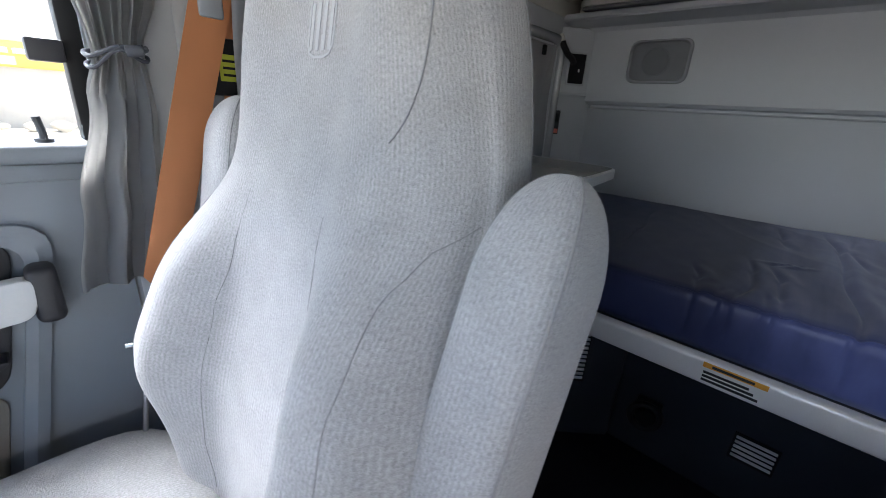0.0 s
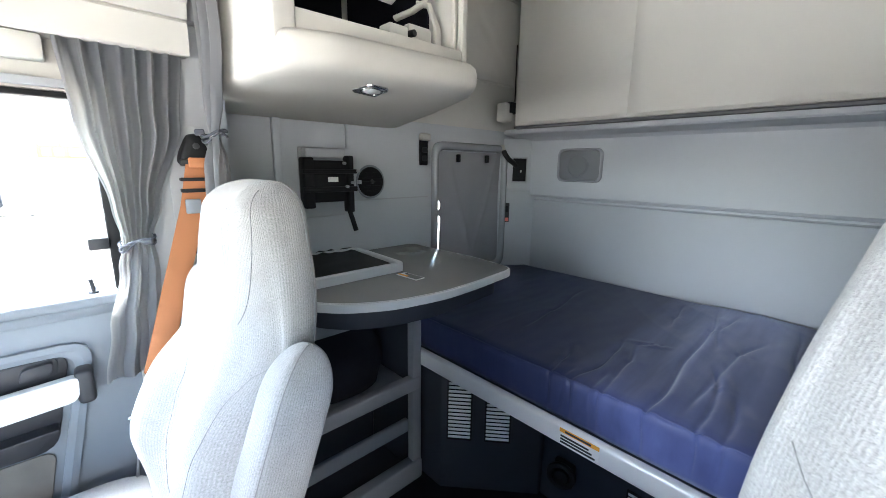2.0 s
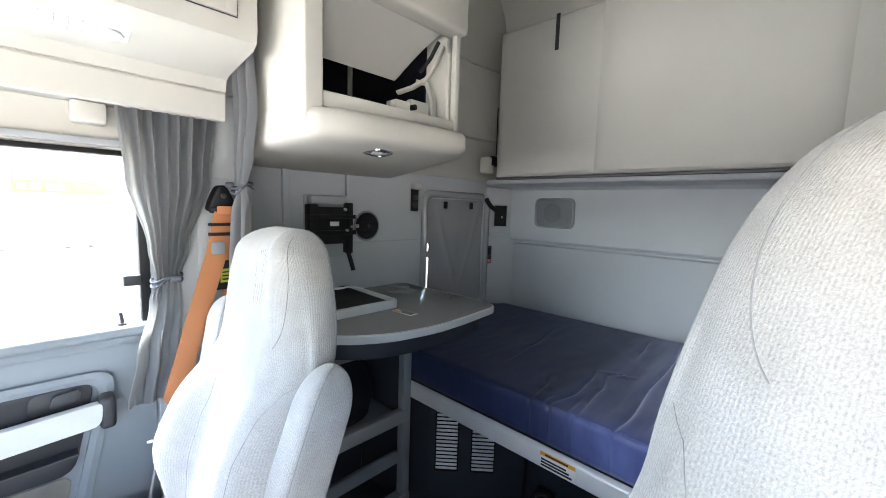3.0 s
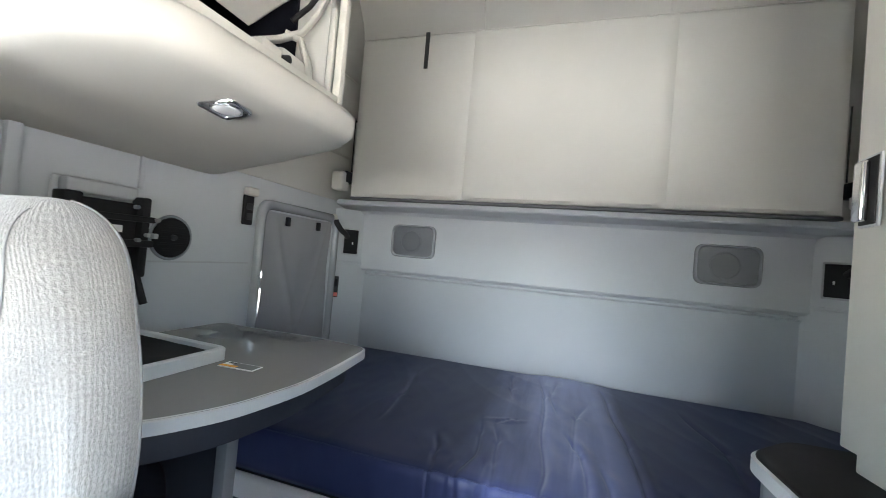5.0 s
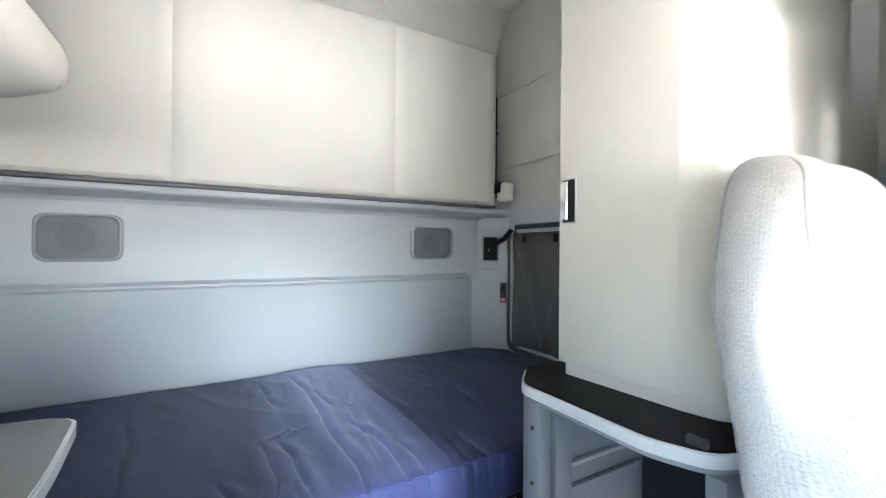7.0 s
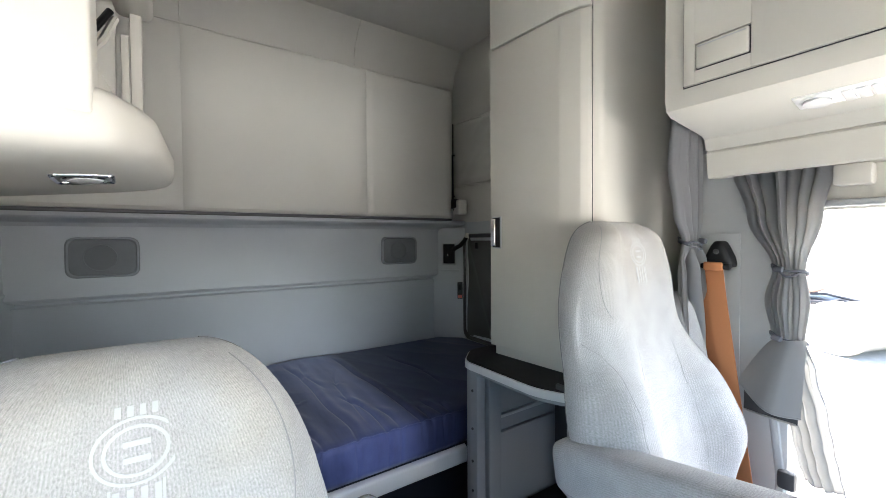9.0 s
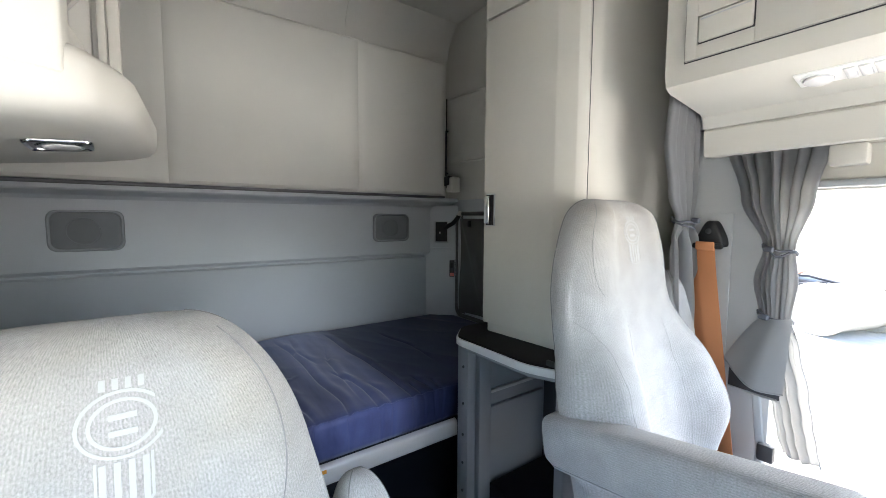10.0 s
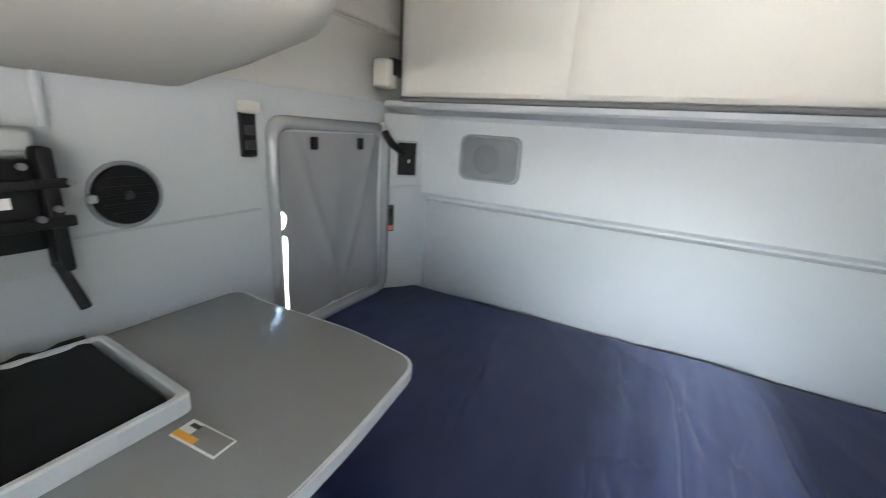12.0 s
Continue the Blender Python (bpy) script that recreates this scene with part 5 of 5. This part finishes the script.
def truck_seat(name, cx, dy, dz, label, arms):
    M = Matrix.Translation((cx, dy, dz))
    seat = thing(name, (cx, 0.35 + dy, FLOOR), label, "seat", "cab seats")

    def put(nm, bm, mat, parent=None, lab="", smooth=60):
        bmesh.ops.transform(bm, verts=bm.verts, matrix=M)
        return part(nm, bm, mat, parent or seat, lab, smooth)

    zs = [0.44 + (1.16 - 0.44) * i / 40 for i in range(40)] + [SEAT_TOP - 0.132 * (1 - math.sin(math.pi / 2 * i / 16)) for i in range(17)]
    rings = [[seat_point(2 * math.pi * k / 72, z) for k in range(72)] for z in zs]
    bm = cloth_uv(loft(rings), rings)
    back = put("backrest", bm, M_SEAT, None, "high ribbed fabric backrest with built-in headrest", 75)

    def seam(pts, r=0.0006):
        put("seam", tube([seat_front(x, z) + Vector((0, -0.0002, 0)) for x, z in pts], r, 6), M_SEAM, back)

    for s in (-1, 1):
        wing = [(0.54, 0.092), (0.62, 0.106), (0.72, 0.111), (0.80, 0.106), (0.88, 0.090), (0.96, 0.080)]
        seam([(s * lerp(wing, z), z) for z in [0.54 + 0.42 * i / 30 for i in range(31)]], 0.0006)
        fine = []
        for i in range(33):
            t = i / 32
            b = ((1 - t) ** 3, 3 * t * (1 - t) ** 2, 3 * t * t * (1 - t), t ** 3)
            fine.append((s * sum(w * p for w, p in zip(b, (0.106, 0.172, 0.184, 0.148))), sum(w * p for w, p in zip(b, (1.258, 1.205, 1.080, 1.034)))))
        seam(fine, 0.0008)
        gusset = [(0.60, 0.213), (0.70, 0.222), (0.80, 0.214), (0.86, 0.200), (0.92, 0.190), (0.95, 0.200), (0.978, 0.222)]
        put("wing_seam", tube([seat_front(s * lerp(gusset, z), z) for z in [0.60 + 0.376 * i / 40 for i in range(41)]], 0.0006, 6), M_SEAM, back)
        put("piping", tube([seat_point(math.pi / 2 - s * 1.15, z) for z in [0.50 + (SEAT_TOP - 0.002 - 0.50) * math.sin(math.pi / 2 * i / 60) for i in range(61)]], 0.0018, 8), M_SEAM, back)
    # woven emblem: crest, ring with two bars, striped tail, without letters
    ex, ez = (0.022 if cx < 0 else 0.012), 1.184
    turn = [2 * math.pi * k / 36 for k in range(37)]
    em = put("emblem", on_seat([(ex + 0.0255 * math.cos(a), ez + 0.0225 * math.sin(a)) for a in turn], 0.0032), M_LOGO, back, "pale woven emblem")
    put("emblem_rim", on_seat([(ex + 0.0345 * math.cos(a), ez + 0.0305 * math.sin(a)) for a in turn], 0.0030), M_LOGO, em)
    for k in range(4):
        x = ex - 0.0165 + 0.011 * k
        put("emblem_stripe", on_seat([(x, ez - 0.034 - 0.042 * i / 8) for i in range(9)], 0.0052), M_LOGO, em)
        put("emblem_crest", on_seat([(ex + (x - ex) * 0.9, ez + 0.0325 + 0.010 * i / 3) for i in range(4)], 0.0050), M_LOGO, em)
    put("emblem_border", on_seat([(ex - 0.0215, ez - 0.031), (ex - 0.0215, ez - 0.055), (ex - 0.0215, ez - 0.072), (ex - 0.017, ez - 0.079), (ex - 0.008, ez - 0.082), (ex + 0.008, ez - 0.082), (ex + 0.017, ez - 0.079), (ex + 0.0215, ez - 0.072), (ex + 0.0215, ez - 0.055), (ex + 0.0215, ez - 0.031)], 0.0024), M_LOGO, em)
    for zc in (ez + 0.007, ez - 0.008):
        put("emblem_bar", on_seat([(ex - 0.011 + 0.022 * i / 4, zc) for i in range(5)], 0.0055), M_LOGO, em)
    # seat cushion, softly domed
    rings = []
    for i in range(21):
        v = i / 20
        y = -0.14 + 0.58 * v
        e = 1 - abs(2 * v - 1) ** 6
        row = []
        for k in range(40):
            a = 2 * math.pi * k / 40
            c, s = math.cos(a), math.sin(a)
            row.append((0.325 * (0.55 + 0.45 * e ** 0.5) * math.copysign(abs(c) ** 0.45, c), y, 0.468 + 0.082 * (0.35 + 0.65 * e ** 0.5) * math.copysign(abs(s) ** 0.55, s) + 0.02 * (s > 0) * (abs(c) ** 2) * e))
        rings.append(row)
    put("cushion", cloth_uv(loft(rings), rings), M_SEAT, None, "ribbed fabric seat cushion", 75)
    put("pan", rbox(-0.24, 0.24, -0.08, 0.44, 0.27, 0.395, 0.02), M_BLACK)
    put("suspension", rbox(-0.19, 0.19, -0.02, 0.40, FLOOR + 0.04 - dz, 0.269, 0.03), M_BLACK, None, "black rubber suspension bellows")
    put("floor_plate", rbox(-0.23, 0.23, -0.06, 0.44, FLOOR - dz, FLOOR + 0.039 - dz, 0.006), M_STEEL)
    put("recliner", rbox(-0.262, -0.235, 0.40, 0.50, 0.36, 0.52, 0.01), M_BLACK)
    put("recliner", rbox(0.235, 0.262, 0.40, 0.50, 0.36, 0.52, 0.01), M_BLACK)
    put("adjuster_lever", tube([(-0.262, 0.43, 0.688), (-0.276, 0.400, 0.694), (-0.290, 0.376, 0.692)], 0.0042, 8), M_CHROME, None, "chrome recliner lever")
    put("recliner_rod", tube([(-0.272, 0.400, 0.668), (-0.280, 0.384, 0.600), (-0.284, 0.372, 0.525)], 0.004, 8), M_STEEL, None, "steel recliner rod")
    for s, up in arms:
        if up:
            off, y0, lean, top, tilt, half, deep, cap = (0.2706, 0.448, 0.3464, 1.0215, 0.0125, 0.0385, 0.053, 0.088) if s * cx < 0 else (0.267, 0.4985, 0.1755, 1.062, -0.005, 0.052, 0.044, 0.076)
            zz = [0.60, 0.605, 0.615] + [0.63 + (top - cap - 0.63) * i / 12 for i in range(13)] + [top - cap + cap * math.sin(math.pi / 2 * i / 14) for i in range(1, 15)]
            pts = []
            for z in zz:
                r = math.sqrt(max(0.0, 1 - ((z - top + cap) / cap) ** 2)) if z > top - cap else min(1, 0.75 + (z - 0.60) / 0.06)
                pts.append((s * (off + tilt * (z - 0.80)), y0 + lean * (z - 0.60), z, half * (0.10 + 0.90 * r), deep * max(0.10, r)))
            armrest("armrest", [(x + cx, y + dy, z + dz, a, b) for x, y, z, a, b in pts], seat, "folded-up ribbed fabric armrest")
        else:
            pts = []
            for i in range(25):
                v = i / 24
                y = 0.600 - 0.58 * v
                e = min(1, v / 0.10, (1 - v) / 0.10)
                r = math.sqrt(max(0.0, 1 - (1 - e) ** 2))
                pts.append((s * 0.258, y, 0.695 + 0.098 * v, 0.045 * (0.2 + 0.8 * r), 0.064 * max(0.1, r)))
            armrest("armrest", [(x + cx, y + dy, z + dz, a, b) for x, y, z, a, b in pts], seat, "lowered ribbed fabric armrest")
            put("pivot", disc((s * 0.235, 0.54, 0.710), (1, 0, 0), 0.03, 0.08, 16), M_BLACK, seat)
    return seat


truck_seat("passenger_seat", -0.509, 0.006, 0.0045, "light grey ribbed truck seat with both armrests folded up", [(-1, True), (1, True)])
truck_seat("driver_seat", 0.5544, 0.0990, 0.1680, "light grey ribbed truck seat with one armrest lowered", [(-1, False), (1, True)])


# ---- curtains ----
def curtain(label, rows, pleats, depth, seed, ties, group, along="y"):
    """rows: z, middle x, middle y, width, pleat depth; the cloth hangs along y, its pleats swing along x."""
    ob = thing("curtain", (rows[-1][1], rows[-1][2], rows[-1][0]), label, "curtain", group)
    zt, zb = rows[0][0], rows[-1][0]
    tabs = [[(-r[0], r[k]) for r in rows] for k in range(5)]
    nz, ns = 60, pleats * 12
    grid = []
    for i in range(nz + 1):
        z = zt + (zb - zt) * i / nz
        cx, cy, w, amp = (lerp(tabs[k], -z) for k in (1, 2, 3, 4))
        row = []
        for j in range(ns + 1):
            s = j / ns
            ph = 2 * math.pi * pleats * (s + 0.055 * noise.noise(Vector((s * 5, z * 0.3, seed)))) + 0.5 * noise.noise(Vector((s * 3, z * 0.7, seed + 9)))
            f = amp * (math.sin(ph) + 0.35 * math.sin(2.1 * ph + seed)) * (0.7 + 0.8 * noise.noise(Vector((s * 7, z * 0.8, seed + 4))))
            low = max(0, min(1, (ties[-1] - z) / 0.08))
            f = f * (1 - 0.92 * low) + 0.92 * low * amp * (1.2 * math.sin(ph * 0.36 + seed) + 0.5 * math.sin(ph * 0.62 + 1.5 * z + seed) + 0.25 * noise.noise(Vector((s * 7, z * 5, seed))))
            du, dv = w * (s - 0.5) + 0.3 * amp * math.cos(ph), f
            if along == "x":
                du, dv = dv, du
            row.append((cx + dv, cy + du, z + 0.012 * noise.noise(Vector((s * 5, 0, seed))) * (i / nz)))
        grid.append(row)
    cl = part("cloth", loft(grid, closed=False), M_CURTAIN, ob, "", 80)
    cl.modifiers.new("thickness", "SOLIDIFY").thickness = 0.0018
    if along == "y":
        for k in range(pleats):
            p = Vector(grid[0][int((k + 0.5) * 12)])
            part("glider", rbox(p.x - 0.005, p.x + 0.005, p.y - 0.006, p.y + 0.006, p.z - 0.020, p.z + 0.004, 0.002), M_DOORDARK, ob)
    part("hem", tube([Vector(p) for p in grid[-1][::3]], 0.0022, 6), M_CURTAIN, ob)
    for z in ties:
        cx, cy, w, amp = (lerp(tabs[k], -z) for k in (1, 2, 3, 4))
        ra, rb = (amp * 1.5 + 0.010, w / 2 + 0.006) if along == "y" else (w / 2 + 0.006, amp * 1.5 + 0.010)
        loop = [(cx + ra * math.cos(a), cy + rb * math.sin(a), z + 0.008 * math.sin(a) + 0.004 * math.cos(3 * a)) for a in [2 * math.pi * k / 24 for k in range(25)]]
        part("tie_cord", tube(loop, 0.0032, 8), M_CORD, ob, "dark elastic tie-back")
        part("tie_cord", tube([(x, y, zz - 0.009 + 0.006 * math.sin(5 * y * 20)) for x, y, zz in loop], 0.0028, 8), M_CORD, ob)
        part("toggle", disc((cx - math.copysign(amp * 1.5 + 0.016, cx) if along == "y" else cx, cy + w * 0.25 if along == "y" else cy - amp * 1.5 - 0.016, z), (0.2, 1, 0.1), 0.008, 0.022, 12, None, 0.003), M_CORD, ob)
    return ob


curtain("grey pleated window curtain gathered by a dark cord", [(1.600, -0.912, 0.480, 0.240, 0.014), (1.40, -0.900, 0.475, 0.205, 0.014), (1.20, -0.895, 0.464, 0.100, 0.015), (1.115, -0.893, 0.458, 0.062, 0.012), (1.05, -0.893, 0.452, 0.085, 0.013), (0.90, -0.895, 0.430, 0.110, 0.012), (0.765, -0.897, 0.412, 0.120, 0.011)], 7, 0.02, 1.0, [1.117], "window curtains")
curtain("grey pleated window curtain tied twice", [(1.600, 0.912, 0.448, 0.225, 0.014), (1.45, 0.903, 0.440, 0.155, 0.016), (1.309, 0.900, 0.427, 0.062, 0.012), (1.22, 0.900, 0.430, 0.088, 0.017), (1.125, 0.900, 0.427, 0.065, 0.012), (1.04, 0.900, 0.412, 0.090, 0.009), (0.93, 0.900, 0.388, 0.090, 0.007), (0.86, 0.898, 0.374, 0.085, 0.006), (0.80, 0.896, 0.362, 0.085, 0.006), (0.755, 0.895, 0.350, 0.080, 0.006)], 7, 0.02, 5.0, [1.309, 1.125], "window curtains")


fold = bpy.data.objects["curtain.001"]
rows = []
for i in range(13):
    t = i / 12
    row = []
    for k in range(13):
        v = k / 12
        y0, z0 = 0.455 - 0.070 * v, 1.118 + 0.010 * v
        y1, z1 = 0.530 - 0.135 * v, 0.988 - 0.068 * v - 0.012 * math.sin(math.pi * v)
        puff = math.sin(math.pi * v) * (0.018 + 0.030 * t) + 0.006 * math.sin(9 * v + 2) * t
        row.append((0.884 - puff - 0.010 * t, y0 + (y1 - y0) * t ** 0.8, z0 + (z1 - z0) * t))
    rows.append(row)
fo = part("folded_corner", loft(rows, closed=False), M_CURTAIN, fold, "turned-up cloth corner", 80)
fo.modifiers.new("thickness", "SOLIDIFY").thickness = 0.002
part("corner_hem", tube([Vector(p) for p in rows[-1]], 0.0024, 6), M_CURTAIN, fold)
rows = [[(0.886 - 0.004 * math.sin(3 * v), 0.520 - 0.118 * v, 0.978 - 0.058 * v - (0.075 - 0.055 * v) * t) for v in [k / 8 for k in range(9)]] for t in (0, 0.33, 0.66, 1.0)]
li = part("dark_lining", loft(rows, closed=False), M_DOORDARK, fold, "dark curtain lining", 80)
li.modifiers.new("thickness", "SOLIDIFY").thickness = 0.002
part("lining_hem", tube([Vector(p) + Vector((-0.003, 0.004, 0)) for p in rows[-1]], 0.005, 8, flat=0.6), M_CURTAIN, fold)
stalk = thing("belt_buckle", (0.90, 0.47, 0.60), "grey belt buckle on a webbing stalk beside the seat", "buckle")
part("stalk", tube([(0.905, 0.445, 0.60), (0.900, 0.440, 0.74), (0.893, 0.455, 0.90)], 0.011, 8, flat=0.4), M_TRIM, stalk)
part("buckle", rbox(0.882, 0.908, 0.405, 0.445, 0.715, 0.765, 0.008), M_DOORDARK, stalk, "dark buckle head")


def cab_curtain(s, seed):
    ob = curtain("grey privacy curtain tied back beside the seat", [(1.76, s * 0.80, 0.640, 0.150, 0.016), (1.60, s * 0.79, 0.640, 0.170, 0.016), (1.46, s * 0.805, 0.640, 0.120, 0.018), (1.384, s * 0.825, 0.640, 0.060, 0.012), (1.32, s * 0.82, 0.640, 0.130, 0.018), (1.10, s * 0.85, 0.640, 0.160, 0.020), (0.72, s * 0.87, 0.635, 0.150, 0.020), (0.55, s * 0.87, 0.635, 0.150, 0.020)], 6, 0.03, seed, [1.384], "privacy curtains", "x")
    return ob


cab_curtain(-1, 11.0)
cab_curtain(1, 17.0)


# ---- seat belts ----
def belt(s, foot):
    b = thing("seat_belt", (s * 0.87, 0.60, 0.55), "orange seat belt hanging from a black pillar anchor", "seat belt", "seat belts")
    X = s * 0.905
    Y = 0.594 if s > 0 else 0.608

    def ribbon(pts, w):
        rows = []
        for (x, y, z), a in pts:
            d = Vector((math.sin(a), math.cos(a), 0)) * w / 2
            p = Vector((x, y, z))
            rows.append([p - d, p + d, p + d + Vector((-s * 0.0022, 0, 0)), p - d + Vector((-s * 0.0022, 0, 0))])
        return loft(rows)

    dome = rounded([(-0.040, -0.036), (0.040, -0.036), (0.036, -0.008), (0.019, 0.030), (0.010, 0.044), (-0.010, 0.044), (-0.019, 0.030), (-0.036, -0.008)], 0.012, 4)
    part("anchor_cap", loft([[(X + s * h, Y + r * u, 1.340 + r * v) for u, v in dome] for h, r in ((0.03, 1.0), (-0.006, 1.0), (-0.014, 0.93), (-0.019, 0.76), (-0.021, 0.4))]), M_BLACK, b, "rounded black anchor cover", 60)
    part("anchor_bolt", disc((X - s * 0.021, Y, 1.352), (1, 0, 0), 0.008, 0.005, 14, None, 0.001), M_DOORDARK, b)
    part("webbing_loop", rbox(*sorted((X - s * 0.050, X - s * 0.0425)), Y - 0.027, Y + 0.023, 1.296, 1.322, 0.004), M_ORANGE, b, "orange webbing turned over the ring")
    part("anchor_ring", rbox(*sorted((X - s * 0.042, X - s * 0.024)), Y - 0.044, Y + 0.036, 1.300, 1.318, 0.006), M_BLACK, b)
    a0 = 0.10 * s
    top = [((X - s * 0.036, Y, 1.312), a0), ((X - s * 0.040, Y + (foot[1] - Y) * 0.07, 1.26), a0), ((X - s * 0.040, Y + (foot[1] - Y) * 0.145, 1.20), a0)]
    low = [((X - s * 0.040, Y + (foot[1] - Y) * (0.145 + 0.855 * t), 1.20 + (foot[2] - 1.20) * t), a0 + 0.15 * s * t) for t in [i / 10 for i in range(11)]]
    low = [((p[0] + (foot[0] - (X - s * 0.040)) * (i / 10), p[1], p[2]), a) for i, (p, a) in enumerate(low)]
    if s < 0:
        low = low[:-1] + [((-0.800, foot[1] + 0.075, foot[2] - 0.06), a0), ((-0.775, foot[1] + 0.130, foot[2] - 0.16), a0)]
    part("webbing", ribbon(top + low[1:], 0.062 if s < 0 else 0.050), M_ORANGE, b, "orange belt webbing")
    part("webbing_return", ribbon([((X - s * 0.020, Y + 0.010, 1.30), a0), ((X - s * 0.012, Y + 0.012, 1.0), a0), ((X - s * 0.012, Y + 0.012, 0.62), a0)], 0.046), M_ORANGE, b)
    if s < 0:
        part("slide_bar", rbox(*sorted((X - s * 0.050, X - s * 0.030)), Y - 0.049, Y + 0.038, 1.262, 1.271, 0.003), M_BLACK, b)
        part("slide_bar", rbox(*sorted((X - s * 0.050, X - s * 0.030)), Y - 0.049, Y + 0.038, 1.233, 1.243, 0.003), M_BLACK, b)
    if s < 0:
        part("latch_tongue", rbox(*sorted((X - s * 0.048, X - s * 0.042)), Y - 0.044, Y - 0.008, 1.178, 1.216, 0.004), M_SHELF, b, "dull steel latch tongue")
    if s < 0:
        tag = part("webbing_tag", rbox(*sorted((X - s * 0.026, X - s * 0.006)), 0.577, 0.635, 1.065, 1.155, 0.005), M_BLACK, b)
        part("tag_label", rbox(*sorted((X - s * 0.028, X - s * 0.0265)), 0.591, 0.622, 1.088, 1.130), M_YELLOW, tag, "yellow-green label")
        for k in range(3):
            part("print_bar", rbox(*sorted((X - s * 0.0287, X - s * 0.0279)), 0.596, 0.617, 1.096 + 0.011 * k, 1.100 + 0.011 * k), M_BLACK, tag)
    part("anchor_slot", rbox(*sorted((s * 0.930, s * 0.9345)), 0.548, 0.640, 0.62, 1.405, 0.002), M_TRIM, b)


belt(-1, (-0.845, 0.442, 0.74))
belt(1, (0.862, 0.497, 0.60))

# ---- outside ----
structure("ground", rbox(-300, 300, -300, 300, -1.55, -1.45), M_SAND, "pale dusty yard around the truck", "ground")
shed = thing("yard_shed", (-17, -1, -1.45), "long pale yard building with a yellow sign board", "building")
part("wall", rbox(-18, -16, -1.05, 10, -1.45, 4.2, 0.02), M_PALE, shed)
sign = part("sign_board", rbox(-15.98, -15.93, -0.18, 1.95, 1.40, 2.03, 0.01), M_YELPAINT, shed, "yellow sign board")
for y0, y1, z0, z1 in ((-0.12, 0.28, 1.74, 1.86), (0.36, 0.80, 1.74, 1.86), (0.90, 1.70, 1.74, 1.86), (-0.18, 0.42, 2.08, 2.22), (0.50, 1.85, 2.08, 2.22)):
    part("print_bar", rbox(-15.925, -15.915, y0, y1, z0, z1), M_WHITE, sign)
for y0, y1 in ((-0.08, 0.10), (0.18, 0.38), (0.50, 0.90)):
    part("print_bar", rbox(-15.925, -15.915, y0, y1, 1.46, 1.66), M_PALE, sign)
vent = part("wall_vent", disc((-15.98, -0.42, 1.49), (1, 0, 0), 0.20, 0.05, 28, None, 0.01), M_TRIM, shed, "round grey vent in the wall")
for k in range(3):
    part("vent_slat", rbox(-15.955, -15.945, -0.56, -0.28, 1.41 + 0.07 * k, 1.43 + 0.07 * k), M_DOORDARK, vent)
part("roof", rbox(-18.4, -15.6, -1.45, 10.4, 4.2, 4.45, 0.03), M_PALE, shed)
ledge = thing("loading_ledge", (-14.6, -1, -1.45), "pale concrete loading ledge", "ledge")
part("block", rbox(-15.5, -14.0, -9, 8, -1.45, -0.10, 0.05), M_PALE, ledge)
box = thing("container", (-20.5, -5, -1.45), "dark grey steel container beside the pale building", "container")
part("body", rbox(-22, -19, -9.0, -1.3, -1.45, 2.6, 0.03), M_RUBBER, box)
part("side_rail", rbox(-19.0, -18.92, -9.0, -1.3, 0.92, 1.02, 0.01), M_PALE, box, "pale rail along the side")
for k in range(14):
    part("rib", rbox(-18.99, -18.95, -8.8 + 0.54 * k, -8.6 + 0.54 * k, -1.3, 0.90, 0.008), M_RUBBER, box)
for i in range(7):
    r = thing("boulder", (-14.4, -1.9 + 0.55 * i, -0.10), "pale rubble stone on the ledge", "rock", "yard rocks")
    bm = bmesh.new()
    bmesh.ops.create_icosphere(bm, subdivisions=3, radius=0.14 + 0.05 * ((i * 5) % 4))
    for v in bm.verts:
        v.co *= 1 + 0.35 * noise.noise(v.co * 4 + Vector((i * 5, 0, 0)))
        v.co.z *= 0.6
    bmesh.ops.transform(bm, verts=bm.verts, matrix=Matrix.Translation((-14.4, -1.9 + 0.55 * i, 0.02)))
    part("stone", bm, M_PALE, r)
for i, (x, y) in enumerate(((12.5, 2.62), (14.1, 1.86))):
    pipe = thing("concrete_pipe", (x, y, -1.45), "pale concrete pipe lying in the yard", "pipe", "yard pipes")
    ax = Vector((1, -0.35, 0)).normalized()
    sd = Vector((-ax.y, ax.x, 0))
    rings = []
    for along, r in ((0.05, 0.30), (0.04, 0.50), (0.0, 0.53), (0.0, 0.63), (0.02, 0.65), (0.16, 0.65), (0.22, 0.60), (2.4, 0.60)):
        rings.append([Vector((x, y, -0.80)) + ax * along + sd * r * math.cos(a) + Vector((0, 0, r * math.sin(a))) for a in [2 * math.pi * k / 40 for k in range(40)]])
    part("barrel", loft(rings), M_PALE, pipe, smooth=35)
mach = thing("yard_machine", (20, 4.6, -1.45), "faded red yard machine beyond the pipes", "machine")
part("hood", rbox(19.2, 21.0, 4.35, 5.25, -0.75, -0.08, 0.3, 4), M_REDPAINT, mach)
part("chassis", rbox(19.0, 21.2, 3.5, 5.5, -1.12, -0.95, 0.05), M_DOORDARK, mach)
part("boom", tube([(19.4, 5.3, -0.80), (19.4, 4.2, -0.72), (19.4, 3.3, -0.92)], 0.05, 8), M_DOORDARK, mach)
for y in (3.8, 5.2):
    part("wheel", disc((19.2, y, -1.15), (1, 0, 0), 0.30, 0.3, 24, None, 0.05), M_BLACK, mach)
